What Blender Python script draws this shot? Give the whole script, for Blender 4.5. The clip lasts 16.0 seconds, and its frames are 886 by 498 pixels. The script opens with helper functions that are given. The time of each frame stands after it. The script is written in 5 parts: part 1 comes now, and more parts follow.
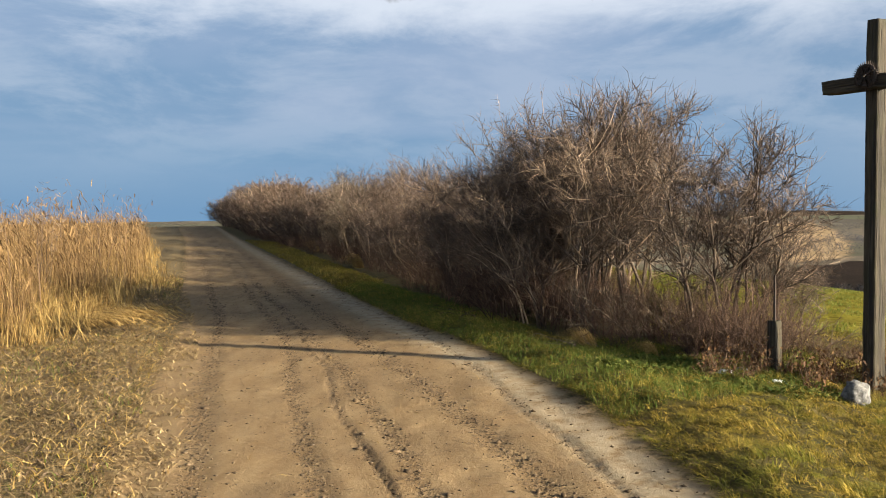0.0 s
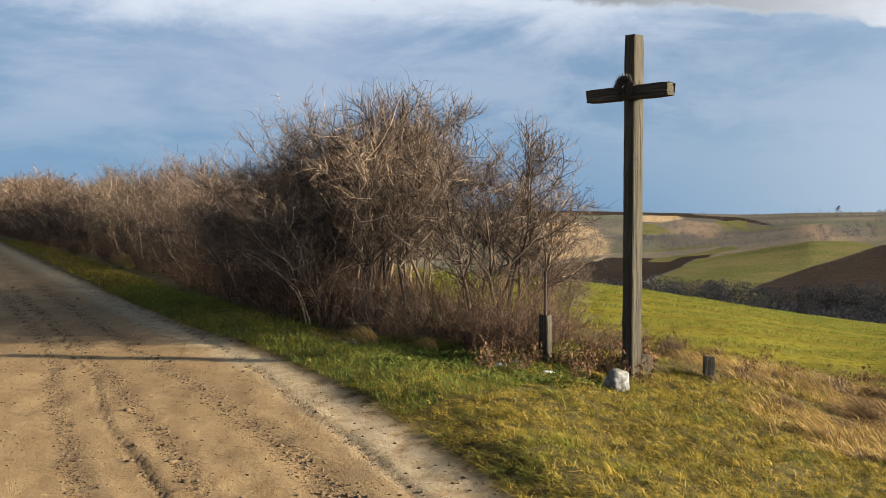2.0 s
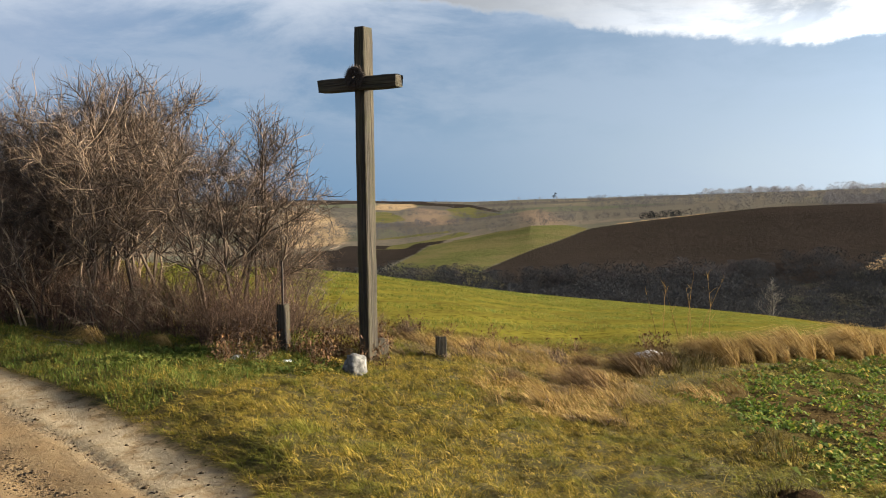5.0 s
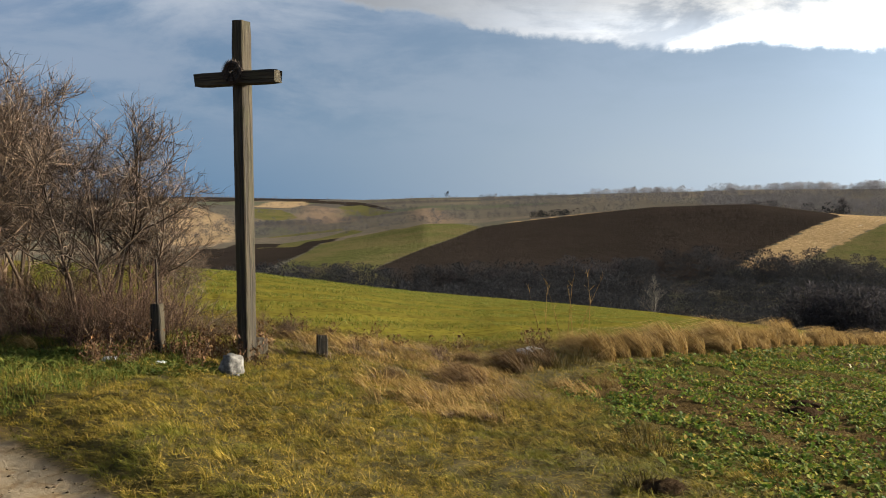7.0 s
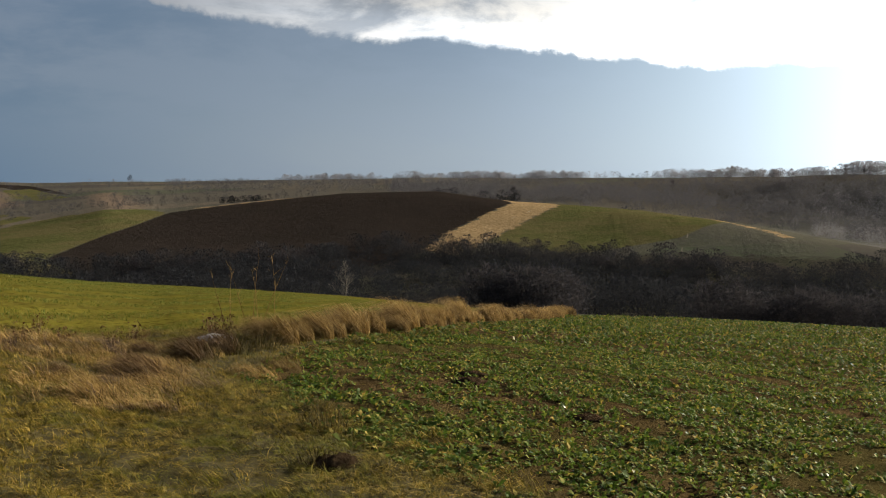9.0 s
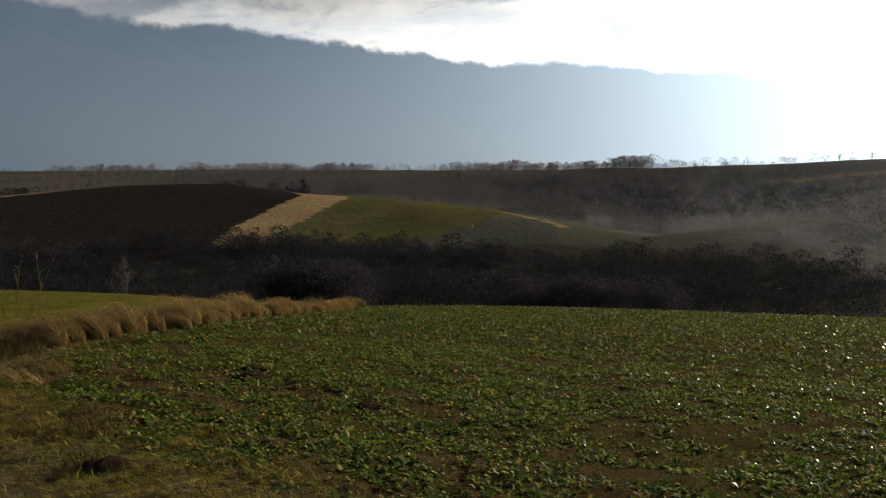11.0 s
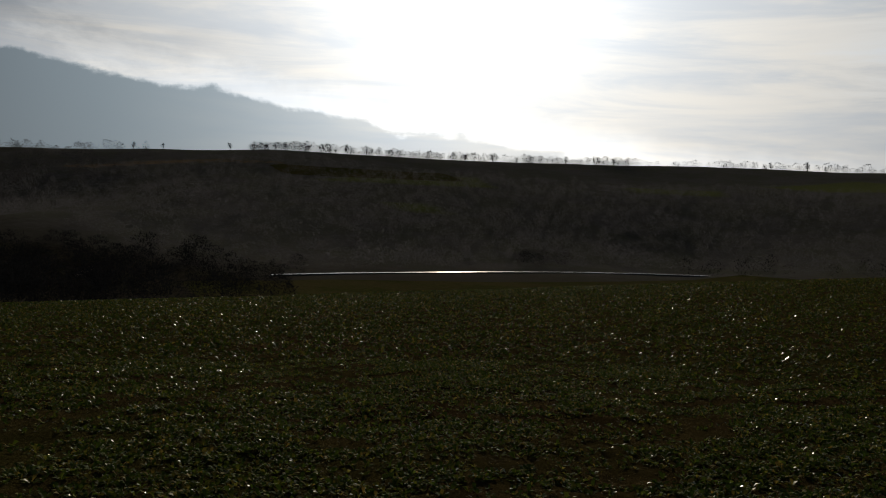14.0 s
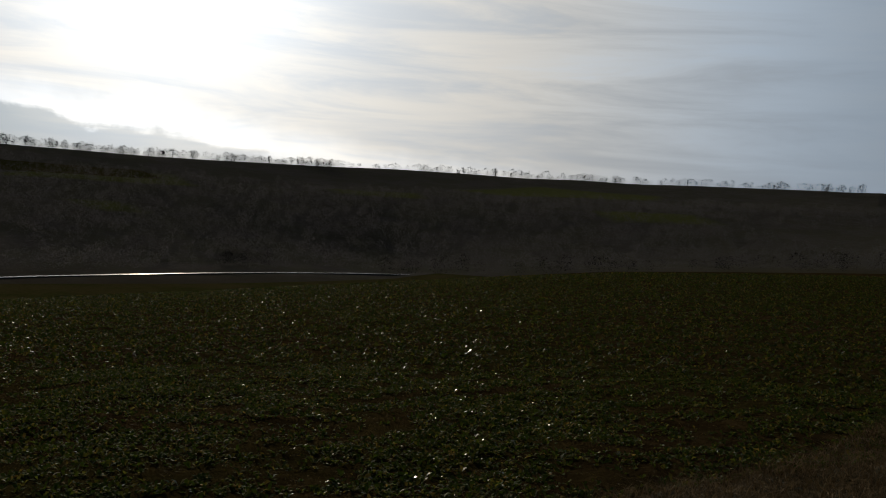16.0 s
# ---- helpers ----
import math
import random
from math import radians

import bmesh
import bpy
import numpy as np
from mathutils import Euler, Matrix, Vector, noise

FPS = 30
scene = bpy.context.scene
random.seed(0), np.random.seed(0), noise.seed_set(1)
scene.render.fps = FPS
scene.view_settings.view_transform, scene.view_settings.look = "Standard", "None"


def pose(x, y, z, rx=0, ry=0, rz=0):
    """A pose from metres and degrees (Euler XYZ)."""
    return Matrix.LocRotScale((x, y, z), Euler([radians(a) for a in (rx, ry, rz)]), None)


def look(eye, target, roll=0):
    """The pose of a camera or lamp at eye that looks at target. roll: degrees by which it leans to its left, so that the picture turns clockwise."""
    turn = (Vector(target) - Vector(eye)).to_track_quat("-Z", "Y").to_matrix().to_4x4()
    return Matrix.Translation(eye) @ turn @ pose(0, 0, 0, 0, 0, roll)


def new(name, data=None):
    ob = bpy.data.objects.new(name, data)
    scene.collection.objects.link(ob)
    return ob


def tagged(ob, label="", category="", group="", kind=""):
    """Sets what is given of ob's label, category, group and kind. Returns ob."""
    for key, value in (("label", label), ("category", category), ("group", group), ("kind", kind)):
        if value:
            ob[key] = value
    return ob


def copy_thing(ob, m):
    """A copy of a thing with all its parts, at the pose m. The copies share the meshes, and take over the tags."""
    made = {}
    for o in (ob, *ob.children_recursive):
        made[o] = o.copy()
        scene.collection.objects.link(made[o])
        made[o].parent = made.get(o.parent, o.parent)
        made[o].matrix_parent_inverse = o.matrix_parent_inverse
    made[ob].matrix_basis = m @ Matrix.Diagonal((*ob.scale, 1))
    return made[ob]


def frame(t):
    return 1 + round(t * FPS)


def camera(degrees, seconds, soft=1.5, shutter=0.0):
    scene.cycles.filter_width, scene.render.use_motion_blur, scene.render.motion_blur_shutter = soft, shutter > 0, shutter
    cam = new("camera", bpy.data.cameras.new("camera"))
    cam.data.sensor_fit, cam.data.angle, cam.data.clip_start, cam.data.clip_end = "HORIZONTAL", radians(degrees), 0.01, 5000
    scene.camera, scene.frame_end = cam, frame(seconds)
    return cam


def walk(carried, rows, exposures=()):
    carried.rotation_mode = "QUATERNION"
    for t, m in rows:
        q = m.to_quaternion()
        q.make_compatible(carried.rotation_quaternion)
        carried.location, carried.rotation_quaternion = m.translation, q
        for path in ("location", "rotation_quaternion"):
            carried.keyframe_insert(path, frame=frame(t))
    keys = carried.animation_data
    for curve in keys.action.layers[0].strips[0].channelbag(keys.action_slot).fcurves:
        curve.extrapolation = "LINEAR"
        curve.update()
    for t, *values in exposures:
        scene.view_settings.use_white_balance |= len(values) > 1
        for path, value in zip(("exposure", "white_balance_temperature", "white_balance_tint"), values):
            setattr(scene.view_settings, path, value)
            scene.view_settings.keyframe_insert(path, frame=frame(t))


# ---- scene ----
EYE = 1.6
cam = camera(53.0, 16.0, soft=1.0)
# seconds, x, y, z, yaw, pitch, roll
ROWS = [
    (0.0, 0.162, -0.012, 1.622, -0.00, -2.55, 0.50),
    (0.5, 0.180, 0.022, 1.612, -3.34, -2.73, 0.31),
    (1.0, 0.181, 0.003, 1.619, -7.44, -2.87, 0.12),
    (1.5, 0.177, 0.010, 1.619, -10.74, -2.78, 0.16),
    (2.0, 0.159, 0.020, 1.623, -14.00, -2.70, 0.12),
    (2.5, 0.149, 0.016, 1.618, -16.99, -2.73, 0.37),
    (3.0, 0.139, -0.011, 1.620, -20.60, -3.03, 0.55),
    (3.5, 0.130, -0.001, 1.616, -23.63, -3.15, 0.57),
    (4.0, 0.130, -0.011, 1.619, -26.74, -3.37, 0.83),
    (6.5, 0.236, -0.107, 1.611, -35.19, -3.50, 0.23),
    (7.0, 0.252, -0.119, 1.615, -37.68, -3.68, 0.26),
    (7.5, 0.265, -0.145, 1.612, -41.44, -3.72, 0.16),
    (8.0, 0.288, -0.181, 1.601, -47.22, -3.89, 0.21),
    (8.5, 0.324, -0.211, 1.595, -53.28, -4.20, -0.53),
    (9.0, 0.322, -0.240, 1.591, -57.29, -4.54, -0.52),
    (11.5, 0.252, -0.409, 1.606, -75.93, -4.87, -0.91),
    (12.0, 0.247, -0.400, 1.591, -82.84, -4.82, -1.22),
    (12.5, 0.267, -0.414, 1.592, -91.19, -4.55, -1.71),
    (13.0, 0.305, -0.407, 1.579, -97.55, -4.35, -1.45),
    (13.5, 0.336, -0.421, 1.565, -104.73, -4.21, -1.87),
    (14.0, 0.365, -0.456, 1.564, -113.85, -4.28, -3.15),
    (14.5, 0.386, -0.508, 1.563, -119.48, -4.11, -4.19),
    (15.0, 0.393, -0.573, 1.561, -123.94, -4.02, -4.67),
    (15.5, 0.370, -0.633, 1.569, -128.61, -3.73, -4.52),
    (16.0, 0.329, -0.687, 1.567, -132.75, -3.06, -4.15),
]
EXPOSURES = [(0.0, 2.10), (4.0, 2.08), (6.5, 1.8), (8.0, 1.42), (9.0, 1.12), (11.5, -0.05), (12.5, -0.85), (14.0, -2.0), (16.0, -2.15)]
walk(cam, [(t, pose(x, y, z, 90 + pitch, roll, yaw)) for t, x, y, z, yaw, pitch, roll in ROWS], EXPOSURES)

# ---------------------------------------------------------------- light
SUN_AZ, SUN_EL = 115.0, 15.0
SUN_DIR = Vector((math.sin(radians(SUN_AZ)) * math.cos(radians(SUN_EL)),
                  math.cos(radians(SUN_AZ)) * math.cos(radians(SUN_EL)), math.sin(radians(SUN_EL))))
lamp = bpy.data.lights.new("sun", "SUN")
lamp.energy, lamp.angle, lamp.color = 5.0, radians(0.5), (1.0, 0.865, 0.63)
sun = new("sun", lamp)
sun.matrix_world = look((0, 0, 40), Vector((0, 0, 40)) - SUN_DIR)


class Net:
    """Short hand for node trees."""

    def __init__(self, tree):
        self.t = tree
        tree.nodes.clear()

    def add(self, kind, **props):
        n = self.t.nodes.new(kind)
        for k, v in props.items():
            if k == "operation":
                n.operation = v
            elif k == "data_type":
                n.data_type = v
            elif k == "blend_type":
                n.blend_type = v
            elif k == "attribute_name":
                n.attribute_name = v
        return n

    def put(self, socket, value):
        if isinstance(value, bpy.types.NodeSocket):
            self.t.links.new(value, socket)
        elif value is not None:
            if isinstance(value, (tuple, list)) and len(value) == 3 and socket.type == "RGBA":
                value = (*value, 1.0)
            socket.default_value = value

    def math(self, op, a, b=None, clamp=False):
        n = self.add("ShaderNodeMath", operation=op)
        n.use_clamp = clamp
        self.put(n.inputs[0], a)
        if b is not None:
            self.put(n.inputs[1], b)
        return n.outputs[0]

    def mix(self, f, a, b, blend="MIX"):
        n = self.add("ShaderNodeMix", data_type="RGBA", blend_type=blend)
        self.put(n.inputs[0], f)
        self.put(n.inputs[6], a)
        self.put(n.inputs[7], b)
        return n.outputs[2]

    def noise(self, vec, scale, detail=4.0, rough=0.6, distort=0.0):
        n = self.add("ShaderNodeTexNoise")
        if vec is not None:
            self.put(n.inputs["Vector"], vec)
        n.inputs["Scale"].default_value = scale
        n.inputs["Detail"].default_value = detail
        n.inputs["Roughness"].default_value = rough
        n.inputs["Distortion"].default_value = distort
        return n.outputs[0]

    def step(self, v, lo, hi, a=0.0, b=1.0):
        n = self.add("ShaderNodeMapRange")
        n.interpolation_type = "SMOOTHSTEP"
        self.put(n.inputs[0], v)
        n.inputs[1].default_value, n.inputs[2].default_value = lo, hi
        n.inputs[3].default_value, n.inputs[4].default_value = a, b
        return n.outputs[0]

    def ramp(self, v, stops):
        n = self.add("ShaderNodeValToRGB")
        self.put(n.inputs[0], v)
        el = n.color_ramp.elements
        while len(el) < len(stops):
            el.new(0.5)
        for e, (p, c) in zip(el, stops):
            e.position, e.color = p, (*c, 1.0)
        return n.outputs[0]

    def attr(self, name):
        n = self.add("ShaderNodeAttribute", attribute_name=name)
        return n.outputs["Fac"]

    def scaled(self, vec, s):
        n = self.add("ShaderNodeMapping")
        self.put(n.inputs[0], vec)
        n.inputs["Scale"].default_value = s
        return n.outputs[0]


# sky: clear winter air low in the north, a dark cloud bank with a ragged bright edge, thin bright veil round the sun
world = bpy.data.worlds.new("world")
scene.world = world
world.use_nodes = True
w = Net(world.node_tree)
gen = w.add("ShaderNodeTexCoord").outputs["Generated"]
sep = w.add("ShaderNodeSeparateXYZ")
w.put(sep.inputs[0], gen)
dx, dy, dz = sep.outputs
az = w.math("ARCTAN2", dx, dy)                       # bearing, radians, clockwise from +y
el = w.math("ARCSINE", dz)
flat = w.add("ShaderNodeCombineXYZ")
up = w.math("ADD", w.math("MAXIMUM", dz, 0.0), 0.12)
w.put(flat.inputs[0], w.math("DIVIDE", dx, up))
w.put(flat.inputs[1], w.math("DIVIDE", dy, up))
puff = w.noise(flat.outputs[0], 1.1, 7.0, 0.62, 0.3)
broad = w.noise(flat.outputs[0], 0.42, 4.0, 0.55, 0.2)
streak = w.noise(w.scaled(flat.outputs[0], (0.35, 1.4, 1.0)), 1.0, 6.0, 0.65, 0.4)
sunv = w.add("ShaderNodeVectorMath", operation="DOT_PRODUCT")
w.put(sunv.inputs[0], gen)
sunv.inputs[1].default_value = SUN_DIR
near_sun = w.math("MAXIMUM", sunv.outputs["Value"], 0.0)
glow = w.math("ADD", w.math("MULTIPLY", w.math("POWER", near_sun, 90.0), 14.0), w.math("MULTIPLY", w.math("POWER", near_sun, 14.0), 5.5))
glow = w.math("ADD", glow, w.math("ADD", w.math("MULTIPLY", w.math("POWER", near_sun, 4.0), 7.5), w.math("MULTIPLY", w.math("POWER", near_sun, 1.6), 4.0)))
# upper edge of the cloud bank over the bearing, from north round to south
edge = w.add("ShaderNodeFloatCurve")
w.put(edge.inputs[1], w.math("DIVIDE", az, math.pi))
crv = edge.mapping.curves[0]
for p, q in ((0.12, 0.225), (0.20, 0.195), (0.26, 0.165), (0.32, 0.148), (0.40, 0.130), (0.47, 0.112), (0.53, 0.090), (0.60, 0.062), (0.66, 0.042), (0.74, 0.01)):
    crv.points.new(p, q)
crv.points[0].location, crv.points[-1].location = (0.0, 0.235), (1.0, 0.0)
edge.mapping.update()
dirn = w.noise(gen, 9.0, 8.0, 0.62, 0.2)
ragged = w.math("ADD", w.math("MULTIPLY", w.math("SUBTRACT", dirn, 0.5), 0.055), w.math("MULTIPLY", w.math("SUBTRACT", puff, 0.5), 0.03))
bank_edge = w.math("ADD", edge.outputs[0], ragged)
over = w.math("SUBTRACT", el, bank_edge)
bank = w.math("MULTIPLY", w.step(over, -0.005, 0.004, 1.0, 0.0), w.step(az, 1.6, 2.0, 1.0, 0.2))
rim = w.math("MULTIPLY", w.math("MULTIPLY", w.step(az, 0.55, 1.0), w.step(over, -0.004, 0.004)), w.step(over, 0.004, 0.05, 1.0, 0.0))
strips = w.noise(w.scaled(gen, (1.0, 1.0, 9.0)), 3.2, 7.0, 0.62, 0.5)
veil_c = w.mix(w.step(strips, 0.34, 0.64), (0.72, 0.76, 0.80), (0.95, 0.92, 0.86))
veil_c = w.mix(w.math("MULTIPLY", w.step(w.math("ADD", az, w.math("MULTIPLY", strips, 0.5)), 2.65, 3.0), 0.75), veil_c, (0.88, 1.1, 1.36))
veil_c = w.mix(w.step(az, 0.7, 1.05, 0.8, 0.0), veil_c, (0.76, 0.81, 0.89))
lumpy = w.noise(w.scaled(gen, (1.0, 1.0, 3.0)), 5.0, 8.0, 0.62, 0.3)
veil_c = w.mix(w.math("MULTIPLY", w.step(lumpy, 0.44, 0.60), w.math("MULTIPLY", w.step(az, 1.15, 1.9, 0.9, 0.0), w.step(az, 0.6, 1.0, 0.15, 1.0))), veil_c, (0.32, 0.37, 0.44))
bank_c = w.mix(w.step(el, 0.0, 0.20), (0.41, 0.50, 0.59), (0.24, 0.325, 0.44))
bank_c = w.mix(w.math("MULTIPLY", w.step(lumpy, 0.35, 0.65), 0.35), bank_c, (0.36, 0.45, 0.58))
bank_c = w.mix(w.step(az, 0.95, 1.7), bank_c, (0.63, 0.77, 0.87))
north_c = w.mix(w.step(lumpy, 0.38, 0.60), (0.17, 0.295, 0.475), (0.32, 0.42, 0.57))
north_c = w.mix(w.math("MULTIPLY", w.step(broad, 0.40, 0.62), 0.6), north_c, (0.36, 0.44, 0.60))
north_c = w.mix(w.step(el, 0.0, 0.13), (0.15, 0.30, 0.50), north_c)
north_c = w.mix(w.step(w.math("ADD", el, w.math("MULTIPLY", lumpy, 0.16)), 0.25, 0.33), north_c, (0.66, 0.72, 0.82))
north = w.step(az, 0.25, 0.95, 1.0, 0.0)
under = w.mix(north, bank_c, north_c)
cloud = w.mix(bank, veil_c, under)
lit = w.math("MULTIPLY", w.math("ADD", 1.0, glow), w.step(az, 1.0, 1.9, 0.44, 1.0))
soft = w.math("ADD", 1.0, w.math("MULTIPLY", glow, w.step(az, 1.2, 1.7, 0.26, 0.46)))
gain = w.add("ShaderNodeMix", data_type="FLOAT")
w.put(gain.inputs[0], bank), w.put(gain.inputs[2], lit), w.put(gain.inputs[3], soft)
gain = w.math("ADD", gain.outputs[0], w.math("MULTIPLY", rim, w.math("ADD", 0.5, w.math("MULTIPLY", glow, 0.35))))
# added fill: the unseen western sky is brightened opposite the sun
gain = w.math("ADD", gain, w.step(w.math("MULTIPLY", dx, -1.0), 0.46, 0.95, 0.0, 1.2))
gained = w.add("ShaderNodeVectorMath", operation="SCALE")
w.put(gained.inputs[0], cloud), w.put(gained.inputs[3], gain)
# the sky dims towards the zenith
high = w.step(el, 0.24, 0.62)
dome = w.mix(high, gained.outputs[0], (0.12, 0.18, 0.29))
sky = w.add("ShaderNodeTexSky")
sky.sky_type, sky.sun_disc, sky.sun_elevation, sky.sun_rotation = "NISHITA", False, radians(SUN_EL), radians(SUN_AZ)
b1, b2 = w.add("ShaderNodeBackground"), w.add("ShaderNodeBackground")
w.put(b1.inputs[0], sky.outputs[0]), w.put(b1.inputs[1], 0.02)
w.put(b2.inputs[0], dome), w.put(b2.inputs[1], 0.28)
ms = w.add("ShaderNodeMixShader")
w.put(ms.inputs[0], 0.88)
w.put(ms.inputs[1], b1.outputs[0]), w.put(ms.inputs[2], b2.outputs[0])
out = w.add("ShaderNodeOutputWorld")
w.put(out.inputs[0], ms.outputs[0])


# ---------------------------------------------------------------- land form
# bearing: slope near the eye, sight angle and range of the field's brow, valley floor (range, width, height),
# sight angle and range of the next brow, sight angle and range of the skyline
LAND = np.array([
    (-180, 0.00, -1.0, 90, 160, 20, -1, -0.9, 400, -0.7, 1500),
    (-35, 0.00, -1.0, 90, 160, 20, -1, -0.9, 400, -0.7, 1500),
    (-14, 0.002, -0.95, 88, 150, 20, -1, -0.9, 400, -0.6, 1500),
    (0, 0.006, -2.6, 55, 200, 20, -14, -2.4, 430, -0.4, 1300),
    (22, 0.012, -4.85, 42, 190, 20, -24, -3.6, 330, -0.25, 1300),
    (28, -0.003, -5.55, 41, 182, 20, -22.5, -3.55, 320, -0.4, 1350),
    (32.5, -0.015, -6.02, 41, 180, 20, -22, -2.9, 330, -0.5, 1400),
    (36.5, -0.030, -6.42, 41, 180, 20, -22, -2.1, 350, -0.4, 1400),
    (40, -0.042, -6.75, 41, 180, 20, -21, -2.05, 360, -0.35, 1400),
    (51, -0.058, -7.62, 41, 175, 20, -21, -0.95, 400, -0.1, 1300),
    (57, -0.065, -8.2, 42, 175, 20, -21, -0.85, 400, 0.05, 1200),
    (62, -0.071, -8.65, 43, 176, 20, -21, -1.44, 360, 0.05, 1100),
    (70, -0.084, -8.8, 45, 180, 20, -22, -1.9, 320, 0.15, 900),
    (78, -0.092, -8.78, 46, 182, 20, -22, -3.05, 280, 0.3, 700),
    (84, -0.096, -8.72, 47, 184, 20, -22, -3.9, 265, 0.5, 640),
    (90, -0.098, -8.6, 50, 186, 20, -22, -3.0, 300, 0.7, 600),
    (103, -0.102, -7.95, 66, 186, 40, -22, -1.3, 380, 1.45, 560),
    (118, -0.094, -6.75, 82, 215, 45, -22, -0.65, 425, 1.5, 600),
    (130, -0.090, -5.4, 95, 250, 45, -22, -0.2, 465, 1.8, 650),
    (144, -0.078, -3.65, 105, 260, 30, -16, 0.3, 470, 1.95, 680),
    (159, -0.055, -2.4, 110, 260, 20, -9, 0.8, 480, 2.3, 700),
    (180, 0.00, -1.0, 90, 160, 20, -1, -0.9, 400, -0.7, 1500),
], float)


def slopes(x, y):
    """Monotone cubic tangents; x, y: (keys, n)."""
    h = np.diff(x, axis=0)
    d = np.diff(y, axis=0) / h
    m = np.zeros_like(y)
    w1, w2 = 2 * h[1:] + h[:-1], h[1:] + 2 * h[:-1]
    same = d[1:] * d[:-1] > 0
    with np.errstate(divide="ignore", invalid="ignore"):
        m[1:-1] = np.where(same, (w1 + w2) / (w1 / d[:-1] + w2 / d[1:]), 0.0)
    m[0], m[-1] = d[0], 0
    return h, m


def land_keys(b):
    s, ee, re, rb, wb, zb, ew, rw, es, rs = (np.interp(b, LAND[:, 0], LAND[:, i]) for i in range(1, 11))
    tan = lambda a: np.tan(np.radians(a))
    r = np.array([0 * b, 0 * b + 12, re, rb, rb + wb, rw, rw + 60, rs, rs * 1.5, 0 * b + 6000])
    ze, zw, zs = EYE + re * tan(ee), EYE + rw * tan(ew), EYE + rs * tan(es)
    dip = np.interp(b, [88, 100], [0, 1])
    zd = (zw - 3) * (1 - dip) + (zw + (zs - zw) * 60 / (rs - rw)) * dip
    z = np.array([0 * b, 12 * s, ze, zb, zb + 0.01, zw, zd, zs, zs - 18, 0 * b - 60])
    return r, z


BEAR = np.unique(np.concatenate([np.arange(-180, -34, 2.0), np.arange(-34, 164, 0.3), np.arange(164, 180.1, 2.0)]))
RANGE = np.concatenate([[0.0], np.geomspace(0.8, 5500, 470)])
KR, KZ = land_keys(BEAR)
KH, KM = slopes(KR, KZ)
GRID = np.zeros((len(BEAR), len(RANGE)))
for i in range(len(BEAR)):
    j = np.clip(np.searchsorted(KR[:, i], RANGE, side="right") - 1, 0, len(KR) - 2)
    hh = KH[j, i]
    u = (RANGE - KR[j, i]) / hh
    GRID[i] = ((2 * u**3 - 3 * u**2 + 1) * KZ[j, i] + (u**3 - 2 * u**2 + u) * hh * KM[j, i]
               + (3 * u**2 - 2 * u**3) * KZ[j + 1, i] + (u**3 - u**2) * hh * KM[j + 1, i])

# the dirt road's two sides: x over y
ROAD_Y = [-400, -30, -9, 0, 4.7, 6.5, 8.8, 12.1, 18, 28.6, 48.6, 90, 300]
ROAD_R = [9, 3.0, 2.4, 2.1, 1.72, 1.45, 0.97, -0.19, -1.95, -5.0, -10.8, -22.7, -82]
ROAD_L = [5, -1.0, -1.6, -1.5, -1.8, -2.24, -2.8, -3.5, -5.2, -8.2, -14.0, -26.8, -88]


# wheel ruts: how far across the road (0 to 1) over y, width, depth
RUTS = [
    (((6.6, 8, 10.6, 13.9), (0.155, 0.154, 0.16, 0.19)), 0.025, 0.004),
    (((5, 6, 8.3, 11.1), (0.367, 0.363, 0.371, 0.423)), 0.02, 0.004),
    (((5, 5.6, 6.7, 8, 9, 10.3, 12.4), (0.492, 0.476, 0.457, 0.462, 0.484, 0.475, 0.497)), 0.006, 0.011),
    (((5.7, 8.2, 12.4), (0.541, 0.519, 0.525)), 0.02, 0.004),
    (((4.9, 5.8, 7.1, 9.3, 30), (0.748, 0.729, 0.702, 0.671, 0.7)), 0.03, 0.005),
    (((4.9, 6.9, 8.7, 11.9, 16), (0.856, 0.848, 0.873, 0.95, 0.93)), 0.010, 0.013),
]


def crumbly(x, y):
    """How churned the track is: 0 to 1."""
    l, r = road_side(y)
    u = (x - l) / (r - l)
    total = 0
    for way, wd, dp in RUTS:
        total = total + np.exp(-((u - np.interp(y, way[0], way[1])) / (wd * 1.3)) ** 2)
    return np.clip(total, 0, 1)


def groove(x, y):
    """Shade lines of the two sharp-edged tyre grooves: 0 to 1."""
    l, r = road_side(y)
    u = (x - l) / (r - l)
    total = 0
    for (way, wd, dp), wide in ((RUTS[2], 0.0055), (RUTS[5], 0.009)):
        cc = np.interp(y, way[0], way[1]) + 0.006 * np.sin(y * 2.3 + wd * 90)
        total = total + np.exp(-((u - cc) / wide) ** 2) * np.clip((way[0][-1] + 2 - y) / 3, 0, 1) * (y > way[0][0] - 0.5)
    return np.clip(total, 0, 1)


def road_side(y):
    return np.interp(y, ROAD_Y, ROAD_L), np.interp(y, ROAD_Y, ROAD_R)


def lumps(x, y, f, seed):
    """Cheap smooth noise, -1 to 1, from a few crossed waves."""
    rng = np.random.default_rng(seed)
    total = 0
    for k in range(7):
        a, p = rng.uniform(0, math.tau), rng.uniform(0, math.tau)
        g = f * rng.uniform(0.6, 1.7)
        total = total + np.sin((x * math.cos(a) + y * math.sin(a)) * g + p + 1.3 * np.sin((y * math.cos(a) - x * math.sin(a)) * g * 0.53 + p * 2))
    return total / 4.0


def relief(x, y):
    l, r = road_side(y)
    inside = np.minimum(x - l, r - x)
    on = np.clip(inside / 0.5 + 0.5, 0, 1)
    dist = np.hypot(x, y)
    fade = np.clip(1.5 - dist / 60, 0, 1)
    u = (x - l) / (r - l)
    rut = 0
